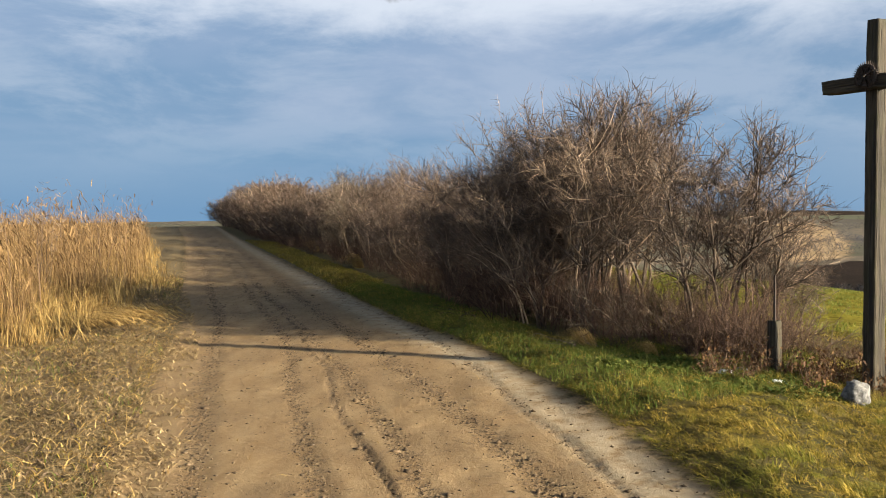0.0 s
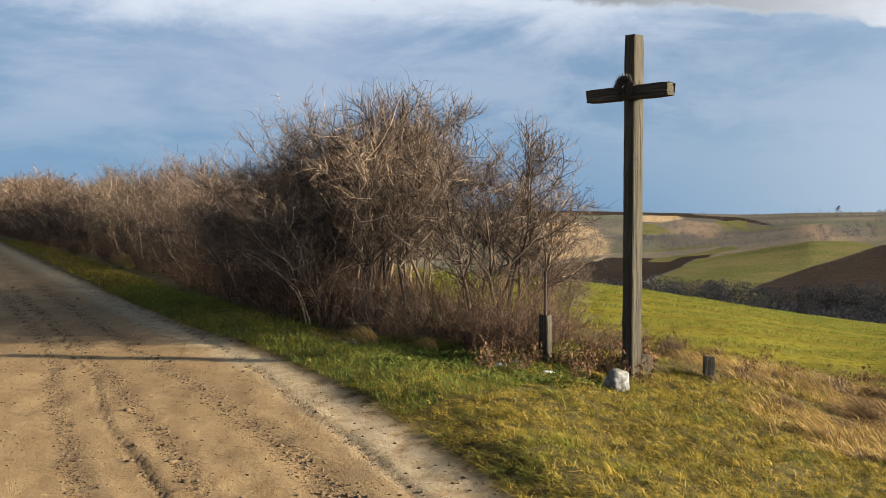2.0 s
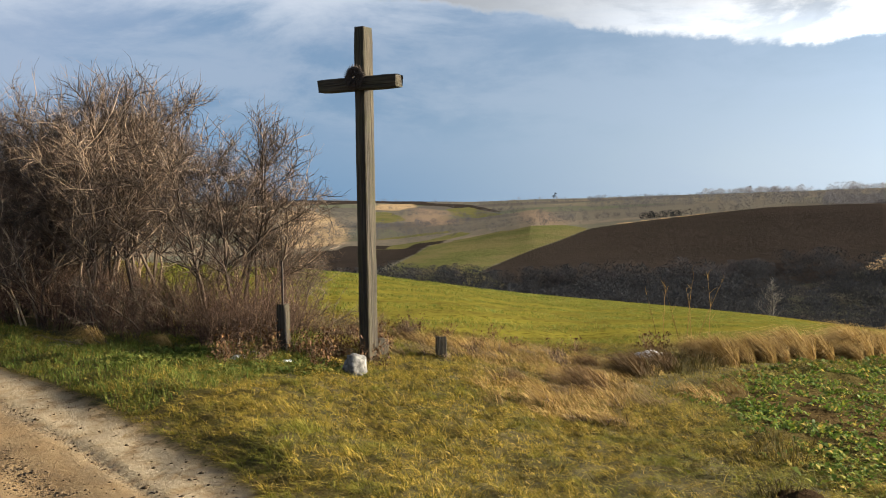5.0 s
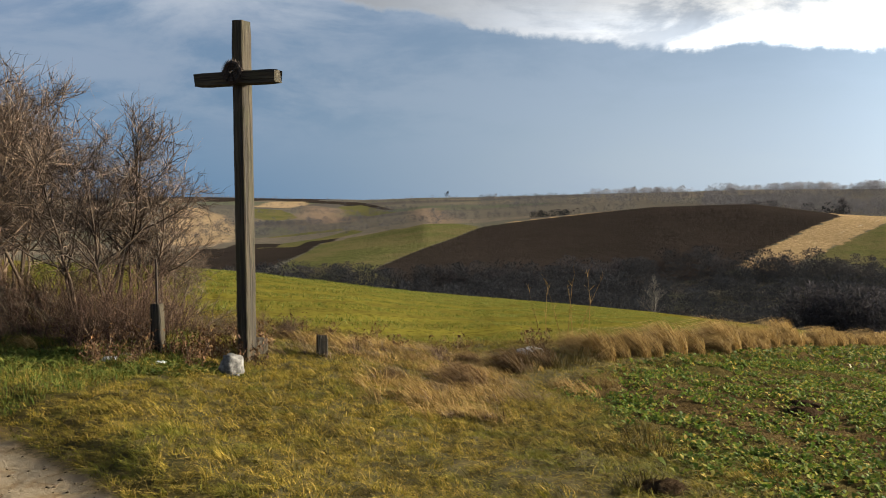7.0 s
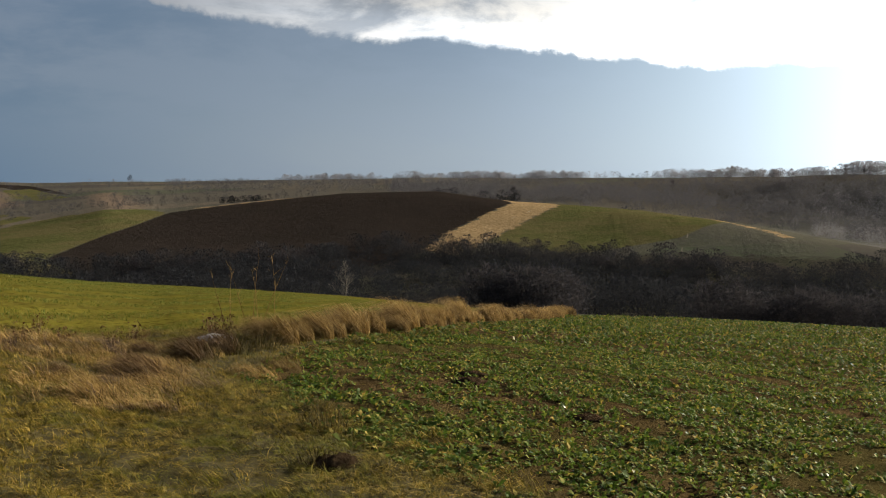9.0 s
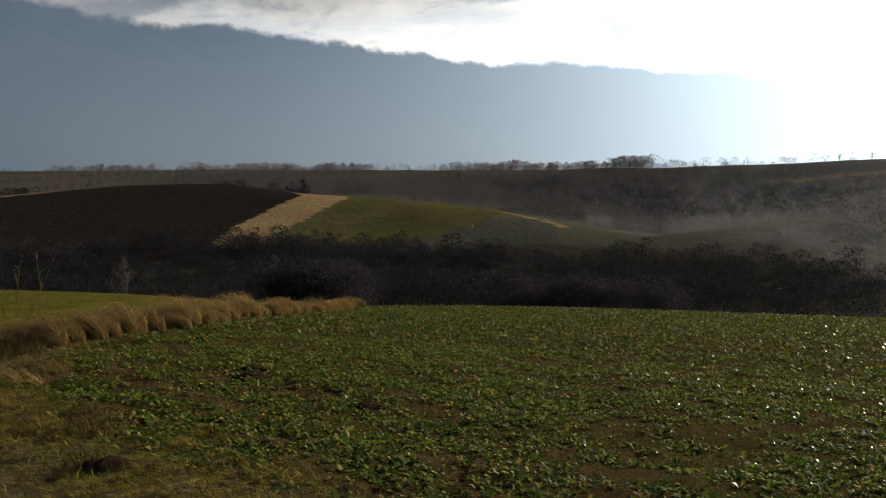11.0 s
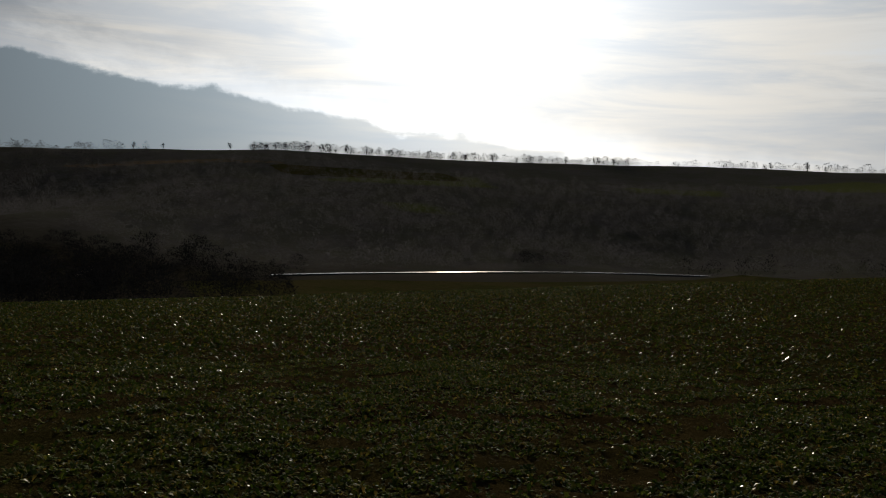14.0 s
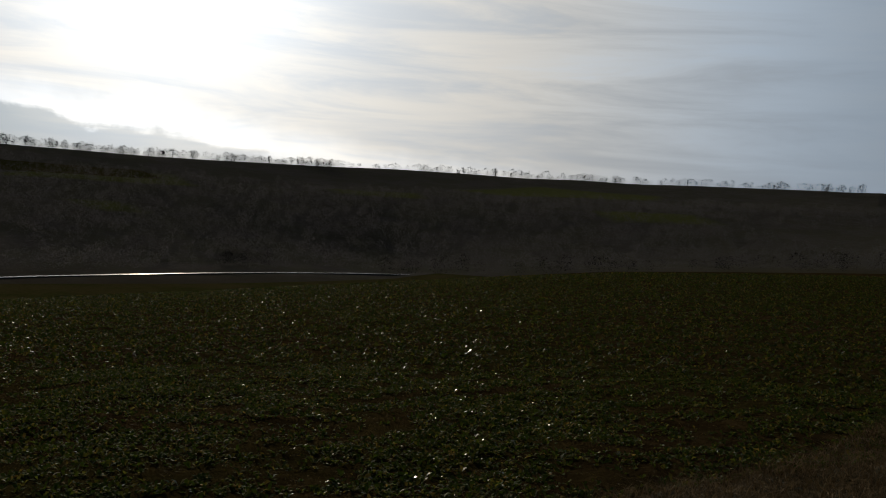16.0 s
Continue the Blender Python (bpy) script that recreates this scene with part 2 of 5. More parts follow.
    for way, wd, dp in RUTS:
        cc = np.interp(y, way[0], way[1]) + 0.006 * np.sin(y * 2.3 + wd * 90)
        rut = rut - dp * np.exp(-((u - cc) / wd) ** 2) + 0.5 * dp * np.exp(-((np.abs(u - cc) - 1.9 * wd) / (0.7 * wd)) ** 2)
    rut = rut * (0.7 + 0.5 * lumps(x * 0.4, y, 1.5, 5))
    road = -0.035 + rut + 0.008 * lumps(x, y, 9.0, 3) + 0.006 * lumps(x, y, 2.2, 4)
    grass = 0.025 * lumps(x, y, 2.0, 6) + 0.014 * lumps(x, y, 7.0, 7) + np.clip(1.4 - dist / 18, 0, 1) * (0.014 * lumps(x, y, 17.0, 9) + 0.008 * lumps(x, y, 34.0, 10)) + 0.05 * np.exp(-((inside + 0.5) / 0.35) ** 2)
    far = np.clip((dist - 100) / 200, 0, 1) * 0.5 * lumps(x, y, 0.05, 8)
    return fade * (on * road + (1 - on) * grass) + far


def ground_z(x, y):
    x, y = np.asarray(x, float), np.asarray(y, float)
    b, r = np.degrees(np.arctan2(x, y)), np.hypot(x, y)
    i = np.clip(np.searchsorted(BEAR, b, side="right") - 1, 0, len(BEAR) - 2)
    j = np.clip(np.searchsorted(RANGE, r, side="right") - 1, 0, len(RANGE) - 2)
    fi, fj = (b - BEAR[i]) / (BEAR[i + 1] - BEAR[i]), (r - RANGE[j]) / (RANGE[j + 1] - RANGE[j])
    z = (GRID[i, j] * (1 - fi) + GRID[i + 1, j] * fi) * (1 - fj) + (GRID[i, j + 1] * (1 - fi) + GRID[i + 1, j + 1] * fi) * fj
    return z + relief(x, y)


def inside_poly(x, y, poly):
    hit = np.zeros(np.shape(x), bool)
    n = len(poly)
    for k in range(n):
        (x1, y1), (x2, y2) = poly[k], poly[(k + 1) % n]
        if y1 == y2:
            continue
        hit ^= ((y1 > y) != (y2 > y)) & (x < (x2 - x1) * (y - y1) / (y2 - y1) + x1)
    return hit


# ---------------------------------------------------------------- materials
def material(name, build, thin=0.0):
    """thin: how much of the light goes through a blade or leaf."""
    m = bpy.data.materials.new(name)
    m.use_nodes = True
    n = Net(m.node_tree)
    p = n.add("ShaderNodeBsdfPrincipled")
    build(n, p)
    o = n.add("ShaderNodeOutputMaterial")
    if thin:
        t = n.add("ShaderNodeBsdfTranslucent")
        n.put(t.inputs[0], p.inputs["Base Color"].links[0].from_socket)
        x = n.add("ShaderNodeMixShader")
        n.put(x.inputs[0], thin)
        n.put(x.inputs[1], p.outputs[0])
        n.put(x.inputs[2], t.outputs[0])
        n.put(o.inputs[0], x.outputs[0])
    else:
        n.put(o.inputs[0], p.outputs[0])
    return m


def place(n):
    return n.add("ShaderNodeNewGeometry").outputs["Position"]


def island(n):
    return n.add("ShaderNodeNewGeometry").outputs["Random Per Island"]


def bump(n, p, h, strength, dist):
    b = n.add("ShaderNodeBump")
    b.inputs["Strength"].default_value, b.inputs["Distance"].default_value = strength, dist
    n.put(b.inputs["Height"], h)
    n.put(p.inputs["Normal"], b.outputs[0])


def m_near(n, p):
    """Sandy track with churned ruts, fading through trodden edges into winter turf."""
    pos = place(n)
    rd, ru, churn = n.attr("rd"), n.attr("ru"), n.attr("churn")
    grit, fine, mid, big = n.noise(pos, 130, 4, 0.7), n.noise(pos, 34, 5, 0.7), n.noise(pos, 6, 5, 0.65), n.noise(pos, 0.8, 4, 0.6)
    along = n.noise(n.scaled(pos, (2.0, 0.8, 1.0)), 2.0, 6, 0.7)
    sand = n.mix(n.step(along, 0.35, 0.66), (0.152, 0.098, 0.047), (0.212, 0.145, 0.075))
    sand = n.mix(n.math("MULTIPLY", n.step(big, 0.4, 0.62), 0.35), sand, (0.122, 0.08, 0.042))
    sand = n.mix(n.math("MULTIPLY", n.step(grit, 0.52, 0.70), 0.45), sand, (0.113, 0.077, 0.0402))
    spots = n.step(n.math("ADD", n.math("MULTIPLY", fine, 0.7), n.math("MULTIPLY", mid, 0.3)), 0.50, 0.60)
    dirt = n.math("MULTIPLY", spots, n.math("ADD", n.math("MULTIPLY", churn, 0.85), n.math("MULTIPLY", n.step(mid, 0.55, 0.68), 0.45)), clamp=True)
    sand = n.mix(dirt, sand, (0.0569, 0.0375, 0.0214))
    crumb = n.noise(n.scaled(pos, (26.0, 9.0, 1.0)), 1.0, 5, 0.75)
    sand = n.mix(n.math("MULTIPLY", n.step(crumb, 0.52, 0.60), n.math("ADD", n.math("MULTIPLY", churn, 0.7), n.math("MULTIPLY", n.step(big, 0.42, 0.6), 0.35)), clamp=True), sand, (0.066, 0.044, 0.025))
    # shade inside the tyre grooves, put into the sand as dark soil colour
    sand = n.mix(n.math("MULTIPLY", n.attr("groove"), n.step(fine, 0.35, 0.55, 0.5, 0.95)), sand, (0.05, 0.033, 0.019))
    pale = n.math("MULTIPLY", n.step(rd, 0.0, 0.25), n.step(rd, 0.35, 0.75, 1.0, 0.0))
    pale = n.math("MULTIPLY", pale, n.step(ru, 0.5, 0.7))
    sand = n.mix(n.math("MULTIPLY", n.math("MULTIPLY", pale, n.step(mid, 0.3, 0.6)), 0.75), sand, (0.268, 0.221, 0.151))
    straw = n.mix(n.step(fine, 0.35, 0.65), (0.0468, 0.0378, 0.009), (0.108, 0.079, 0.0252))
    turf = n.mix(n.step(mid, 0.36, 0.60), (0.027, 0.0245, 0.00505), straw)
    turf = n.mix(n.math("MULTIPLY", n.step(fine, 0.48, 0.62), 0.8), turf, (0.0144, 0.0115, 0.00505))
    litter = n.mix(n.step(fine, 0.36, 0.62), (0.06, 0.043, 0.022), (0.15, 0.108, 0.055))
    turf = n.mix(n.step(ru, -0.06, 0.02, 0.8, 0.0), turf, litter)
    rough_edge = n.math("ADD", rd, n.math("MULTIPLY", n.math("SUBTRACT", mid, 0.5), 0.8))
    rough_edge = n.math("ADD", rough_edge, n.math("MULTIPLY", n.math("SUBTRACT", fine, 0.5), 0.5))
    f = n.step(rough_edge, -0.14, 0.16)
    n.put(p.inputs["Base Color"], n.mix(f, turf, sand))
    p.inputs["Roughness"].default_value = 0.95
    p.inputs["Specular IOR Level"].default_value = 0.15
    h = n.math("ADD", n.math("MULTIPLY", grit, 0.3), n.math("ADD", n.math("MULTIPLY", fine, n.math("ADD", 0.5, churn)), n.math("MULTIPLY", mid, 0.8)))
    bump(n, p, h, 0.7, 0.025)


def m_soil(a, b, c, s=3.0):
    def build(n, p):
        pos = place(n)
        fine, mid, big = n.noise(pos, s * 9, 5, 0.7), n.noise(pos, s, 5, 0.6), n.noise(pos, s * 0.06, 4, 0.6)
        col = n.mix(n.step(mid, 0.38, 0.64), a, b)
        col = n.mix(n.math("MULTIPLY", n.step(big, 0.4, 0.65), 0.6), col, c)
        col = n.mix(n.math("MULTIPLY", n.step(fine, 0.5, 0.75), 0.5), col, tuple(0.5 * v for v in a))
        n.put(p.inputs["Base Color"], col)
        p.inputs["Roughness"].default_value = 0.95
        p.inputs["Specular IOR Level"].default_value = 0.0
        bump(n, p, n.math("ADD", fine, mid), 0.9, 0.06)
    return build


def m_rows(a, b, turn, pitch):
    """A drilled or ploughed field with rows."""
    def build(n, p):
        pos = place(n)
        m = n.add("ShaderNodeMapping")
        n.put(m.inputs[0], pos)
        m.inputs["Rotation"].default_value = (0, 0, radians(turn))
        wv = n.add("ShaderNodeTexWave")
        n.put(wv.inputs["Vector"], m.outputs[0])
        wv.inputs["Scale"].default_value = 0.314 / pitch * 2
        wv.inputs["Distortion"].default_value = 1.2
        wv.inputs["Detail"].default_value = 3
        big, fine = n.noise(pos, 0.03, 5, 0.6), n.noise(pos, 6.0, 5, 0.7)
        col = n.mix(n.math("ADD", n.math("MULTIPLY", wv.outputs[1], 0.25), n.math("MULTIPLY", fine, 0.75)), a, b)
        col = n.mix(n.math("MULTIPLY", n.step(big, 0.42, 0.62), 0.4), col, tuple(0.75 * v for v in b))
        gaps = n.noise(n.scaled(m.outputs[0], (7.0, 2.5, 3.0)), 1.6, 4, 0.7)
        col = n.mix(n.math("MULTIPLY", n.step(gaps, 0.50, 0.62), 0.75), col, tuple(0.3 * v for v in b))
        n.put(p.inputs["Base Color"], col)
        p.inputs["Roughness"].default_value = 0.95
        p.inputs["Specular IOR Level"].default_value = 0.0
        bump(n, p, fine, 0.6, 0.06)
    return build


def m_patchwork(n, p):
    """Distant fields, fallow and scrub, their colours greyed for haze."""
    pos = place(n)
    v = n.add("ShaderNodeTexVoronoi")
    n.put(v.inputs["Vector"], n.scaled(pos, (0.0035, 0.009, 0.0)))
    v.inputs["Scale"].default_value = 1.0
    sepc = n.add("ShaderNodeSeparateColor")
    n.put(sepc.inputs[0], v.outputs["Color"])
    # field tints are greyed: distance haze put into the colour
    col = n.ramp(sepc.outputs[0], [(0.0, (0.06, 0.056, 0.05)), (0.3, (0.105, 0.09, 0.072)), (0.5, (0.066, 0.08, 0.046)), (0.7, (0.14, 0.115, 0.085)), (1.0, (0.066, 0.058, 0.052))])
    fine, big = n.noise(pos, 0.25, 6, 0.7), n.noise(pos, 0.012, 4, 0.6)
    col = n.mix(n.step(fine, 0.4, 0.7), col, (0.07, 0.066, 0.056))
    col = n.mix(n.math("MULTIPLY", n.step(big, 0.4, 0.6), 0.5), col, (0.088, 0.08, 0.066))
    mid = n.noise(pos, 0.9, 5, 0.7)

    def mask(key, wobble, soft_):
        d = n.math("ADD", n.attr(key), n.math("MULTIPLY", n.math("SUBTRACT", fine, 0.5), wobble))
        return n.step(d, -soft_, soft_)

    def two(a, b, f):
        return n.mix(f, a, b)

    speck = n.step(mid, 0.38, 0.66)
    patch = n.step(n.noise(pos, 0.05, 5, 0.65), 0.38, 0.62)
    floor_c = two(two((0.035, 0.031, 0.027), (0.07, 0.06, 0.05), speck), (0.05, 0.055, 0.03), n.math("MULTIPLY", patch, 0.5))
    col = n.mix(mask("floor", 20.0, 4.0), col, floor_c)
    # pale grey paints haze and sun glare over the far slope
    slope_haze_c = two(two((0.125, 0.12, 0.12), (0.165, 0.157, 0.154), speck), (0.10, 0.11, 0.07), n.math("MULTIPLY", patch, 0.5))
    col = n.mix(mask("slope", 70.0, 34.0), col, slope_haze_c)
    # green fields there, lightened to match the painted haze
    col = n.mix(mask("grazed", 12.0, 5.0), col, two((0.13, 0.15, 0.06), (0.19, 0.20, 0.09), speck))
    m = n.add("ShaderNodeMapping")
    n.put(m.inputs[0], pos)
    m.inputs["Rotation"].default_value = (0, 0, radians(-50))
    wv = n.add("ShaderNodeTexWave")
    n.put(wv.inputs["Vector"], m.outputs[0])
    wv.inputs["Scale"].default_value, wv.inputs["Distortion"].default_value, wv.inputs["Detail"].default_value = 0.16, 1.5, 3
    furrow = n.math("ADD", n.math("MULTIPLY", wv.outputs[1], 0.4), n.math("MULTIPLY", mid, 0.6))
    plough_c = two((0.0164, 0.0133, 0.0114), (0.0343, 0.0265, 0.0227), furrow)
    plough_c = two(plough_c, (0.0206, 0.017, 0.0146), n.math("MULTIPLY", patch, 0.6))
    col = n.mix(mask("plough", 5.0, 1.0), col, plough_c)
    green_c = two((0.06, 0.066, 0.023), (0.09, 0.089, 0.033), speck)
    green_c = two(green_c, (0.112, 0.09, 0.043), n.math("MULTIPLY", patch, 0.6))
    col = n.mix(mask("green", 3.0, 0.7), col, green_c)
    dry_c = two((0.21, 0.143, 0.0713), (0.39, 0.277, 0.15), speck)
    dry_c = two(dry_c, (0.225, 0.158, 0.0825), n.math("MULTIPLY", patch, 0.5))
    col = n.mix(mask("dry", 9.0, 0.8), col, dry_c)
    bank_c = two((0.22, 0.155, 0.09), (0.35, 0.255, 0.155), speck)
    bank_c = two(bank_c, (0.16, 0.12, 0.07), n.math("MULTIPLY", patch, 0.5))
    col = n.mix(mask("bank", 26.0, 4.0), col, bank_c)
    col = n.mix(n.math("MULTIPLY", mask("heath", 40.0, 12.0), 0.85), col, two((0.14, 0.10, 0.072), (0.215, 0.155, 0.108), speck))
    col = n.mix(mask("lane", 0.8, 0.3), col, (0.36, 0.315, 0.247))
    n.put(p.inputs["Base Color"], col)
    p.inputs["Roughness"].default_value = 0.9
    p.inputs["Specular IOR Level"].default_value = 0.0
    bump(n, p, n.math("ADD", fine, n.math("MULTIPLY", mid, 0.4)), 0.7, 1.5)


def m_stems(stops, gloss=0.85, sheen=0.2):
    """Stalks, blades, twigs and leaves: each one its own tint."""
    def build(n, p):
        r = island(n)
        col = n.ramp(r, stops)
        col = n.mix(n.math("MULTIPLY", n.noise(place(n), 3.0, 5, 0.7), 0.6), col, tuple(0.5 * v for v in stops[0][1]))
        own = n.add("ShaderNodeObjectInfo").outputs["Random"]
        tone = n.add("ShaderNodeVectorMath", operation="SCALE")
        n.put(tone.inputs[0], col), n.put(tone.inputs[3], n.math("ADD", 0.66, n.math("MULTIPLY", own, 0.62)))
        col = tone.outputs[0]
        n.put(p.inputs["Base Color"], col)
        p.inputs["Roughness"].default_value = gloss
        p.inputs["Specular IOR Level"].default_value = sheen
    return build


def m_sward(stops, green, dark, gloss=0.85):
    """Blades whose tint drifts from gold to green to dark brown in noise patches."""
    def build(n, p):
        pos = place(n)
        col = n.ramp(island(n), stops)
        col = n.mix(n.math("MULTIPLY", n.step(n.noise(pos, 1.5, 4, 0.6), 0.50, 0.64), 0.6), col, green)
        col = n.mix(n.math("MULTIPLY", n.step(n.noise(pos, 9.0, 5, 0.7), 0.47, 0.60), 0.8), col, dark)
        n.put(p.inputs["Base Color"], col)
        p.inputs["Roughness"].default_value = gloss
        p.inputs["Specular IOR Level"].default_value = 0.15
    return build


def m_leafy(stops):
    """Leaves of which some are waxy and glint."""
    def build(n, p):
        m_stems(stops, 0.4, 0.24)(n, p)
        n.put(p.inputs["Roughness"], n.step(n.math("FRACT", n.math("MULTIPLY", island(n), 37.0)), 0.0, 0.20, 0.24, 0.85))
    return build


def m_wood(dark, light, moss):
    def build(n, p):
        obj = n.add("ShaderNodeTexCoord").outputs["Object"]
        grain = n.noise(n.scaled(obj, (42, 42, 2.2)), 1.0, 6, 0.65, 0.4)
        blot = n.noise(obj, 5.0, 4, 0.6)
        crack = n.noise(n.scaled(obj, (30, 30, 0.9)), 1.0, 3, 0.5)
        col = n.mix(n.step(grain, 0.3, 0.7), dark, light)
        col = n.mix(n.math("MULTIPLY", n.step(blot, 0.45, 0.62), 0.6), col, moss)
        cr = n.step(crack, 0.57, 0.64)
        col = n.mix(cr, col, (0.02, 0.016, 0.012))
        n.put(p.inputs["Base Color"], col)
        p.inputs["Roughness"].default_value = 0.88
        p.inputs["Specular IOR Level"].default_value = 0.25
        bump(n, p, n.math("SUBTRACT", grain, n.math("MULTIPLY", cr, 1.5)), 0.9, 0.012)
    return build


def m_plain(a, b, scale, rough, metal=0.0, relief_d=0.01):
    def build(n, p):
        obj = n.add("ShaderNodeTexCoord").outputs["Object"]
        f = n.noise(obj, scale, 6, 0.65)
        n.put(p.inputs["Base Color"], n.mix(n.step(f, 0.35, 0.65), a, b))
        p.inputs["Roughness"].default_value, p.inputs["Metallic"].default_value = rough, metal
        bump(n, p, f, 0.6, relief_d)
    return build


M = {
    "near": material("track_and_turf", m_near),
    "rape_soil": material("field_soil", m_soil((0.045, 0.03, 0.014), (0.085, 0.058, 0.026), (0.05, 0.052, 0.014))),
    "wheat": material("winter_wheat", m_rows((0.05, 0.04, 0.012), (0.125, 0.112, 0.017), -110.6, 1.86)),
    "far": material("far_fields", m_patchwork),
    "turf": material("grass_blades", m_sward([(0.0, (0.068, 0.064, 0.008)), (0.5, (0.175, 0.138, 0.017)), (0.8, (0.30, 0.21, 0.035)), (1.0, (0.46, 0.315, 0.088))], (0.085, 0.105, 0.012), (0.028, 0.024, 0.009)), 0.3),
    "lush": material("green_blades", m_stems([(0.0, (0.055, 0.085, 0.011)), (0.6, (0.105, 0.138, 0.018)), (1.0, (0.22, 0.19, 0.045))]), 0.30),
    "straw": material("straw_blades", m_stems([(0.0, (0.0998, 0.0574, 0.0163)), (0.45, (0.292, 0.184, 0.0569)), (1.0, (0.491, 0.344, 0.136))]), 0.25),
    "reed": material("tall_straw", m_stems([(0.0, (0.05, 0.029, 0.012)), (0.6, (0.135, 0.081, 0.034)), (1.0, (0.26, 0.168, 0.074))]), 0.25),
    "deadweed": material("dead_weeds", m_stems([(0.0, (0.056, 0.036, 0.024)), (0.5, (0.128, 0.08, 0.048)), (1.0, (0.224, 0.16, 0.096))])),
    "rape": material("rape_leaves", m_leafy([(0.0, (0.048, 0.085, 0.011)), (0.45, (0.098, 0.15, 0.019)), (0.72, (0.18, 0.22, 0.028)), (0.88, (0.31, 0.275, 0.048)), (1.0, (0.46, 0.31, 0.07))]), 0.42),
    "sprout": material("wheat_blades", m_stems([(0.0, (0.072, 0.097, 0.013)), (0.6, (0.14, 0.16, 0.022)), (1.0, (0.26, 0.22, 0.05))]), 0.30),
    # shrub ramps end in a rare pale tint that paints sunlit stems
    "bark": material("shrub_bark", m_stems([(0.0, (0.042, 0.03, 0.022)), (0.5, (0.08, 0.058, 0.042)), (0.8, (0.14, 0.102, 0.072)), (1.0, (0.34, 0.25, 0.17))])),
    "twig": material("shrub_twigs", m_stems([(0.0, (0.048, 0.033, 0.023)), (0.5, (0.092, 0.063, 0.045)), (0.8, (0.145, 0.10, 0.07)), (1.0, (0.33, 0.23, 0.16))])),
    "copper": material("copper_twigs", m_stems([(0.0, (0.034, 0.019, 0.013)), (0.5, (0.068, 0.039, 0.025)), (0.8, (0.10, 0.059, 0.038)), (1.0, (0.19, 0.12, 0.077))])),
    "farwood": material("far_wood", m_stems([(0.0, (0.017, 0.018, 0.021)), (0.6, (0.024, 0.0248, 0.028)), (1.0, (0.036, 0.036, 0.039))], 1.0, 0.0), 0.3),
    "oak": material("weathered_oak", m_wood((0.0075, 0.0055, 0.004), (0.054, 0.043, 0.0265), (0.026, 0.0245, 0.011))),
    "iron": material("rusty_iron", m_plain((0.011, 0.008, 0.0065), (0.03, 0.0175, 0.011), 30, 0.75, 0.4)),
    "stone": material("pale_stone", m_plain((0.035, 0.033, 0.03), (0.135, 0.129, 0.12), 20, 0.9, 0, 0.03)),
    "heap": material("heap_earth", m_soil((0.03, 0.02, 0.012), (0.06, 0.04, 0.023), (0.045, 0.03, 0.018), 9.0)),
    "snow": material("old_snow", m_plain((0.461, 0.486, 0.525), (0.55, 0.563, 0.576), 12, 0.6, 0, 0.02)),
    # pale last stop again stands for sunlit stems
    "bramble": material("bramble_stems", m_stems([(0.0, (0.03, 0.017, 0.012)), (0.5, (0.07, 0.038, 0.025)), (0.8, (0.12, 0.072, 0.046)), (1.0, (0.24, 0.165, 0.108))])),
    "dull": material("dull_straw", m_stems([(0.0, (0.115, 0.078, 0.036)), (0.6, (0.225, 0.158, 0.078)), (1.0, (0.37, 0.27, 0.14))]), 0.25),
    "darkgrass": material("rushy_blades", m_stems([(0.0, (0.0432, 0.036, 0.00864)), (0.5, (0.0936, 0.072, 0.018)), (1.0, (0.202, 0.144, 0.0432))]), 0.2),
    "palebark": material("pale_bark", m_stems([(0.0, (0.09, 0.08, 0.066)), (0.6, (0.13, 0.116, 0.097)), (1.0, (0.19, 0.17, 0.142))])),
    "weed": material("field_weeds", m_sward([(0.0, (0.0457, 0.0343, 0.00914)), (0.4, (0.114, 0.095, 0.0137)), (0.75, (0.198, 0.152, 0.0267)), (1.0, (0.32, 0.221, 0.0609))], (0.0896, 0.103, 0.0125), (0.0358, 0.0269, 0.0108)), 0.3),
    # here too the pale last stops are painted sunlight on twigs
    "sloe": material("dark_twigs", m_stems([(0.0, (0.033, 0.021, 0.016)), (0.5, (0.063, 0.041, 0.031)), (0.8, (0.102, 0.066, 0.05)), (1.0, (0.21, 0.138, 0.10))])),
    "paletwig": material("pale_twigs", m_stems([(0.0, (0.046, 0.033, 0.023)), (0.5, (0.085, 0.063, 0.043)), (0.8, (0.13, 0.098, 0.066)), (1.0, (0.26, 0.197, 0.13))])),
    "clod": material("clod_earth", m_stems([(0.0, (0.0455, 0.0297, 0.0158)), (0.6, (0.0805, 0.0525, 0.028)), (1.0, (0.119, 0.0805, 0.0455))])),
    # distance haze and sun glare put into the wood's pale grey
    "haze_grey": material("haze_grey_wood", m_stems([(0.0, (0.14, 0.137, 0.147)), (0.6, (0.168, 0.163, 0.175)), (1.0, (0.20, 0.194, 0.206))], 1.0, 0.0), 0.4),
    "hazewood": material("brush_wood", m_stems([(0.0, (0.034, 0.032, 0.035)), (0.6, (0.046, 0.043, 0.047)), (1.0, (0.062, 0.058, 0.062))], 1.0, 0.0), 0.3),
    # woods further off: haze is put into their lighter tint
    "haze_tint": material("haze_tinted_wood", m_stems([(0.0, (0.085, 0.083, 0.09)), (0.6, (0.11, 0.107, 0.115)), (1.0, (0.14, 0.136, 0.144))], 1.0, 0.0), 0.35),
    "leaf": material("withered_leaves", m_stems([(0.0, (0.05, 0.024, 0.011)), (0.6, (0.11, 0.055, 0.022)), (1.0, (0.20, 0.115, 0.045))]), 0.15),
}


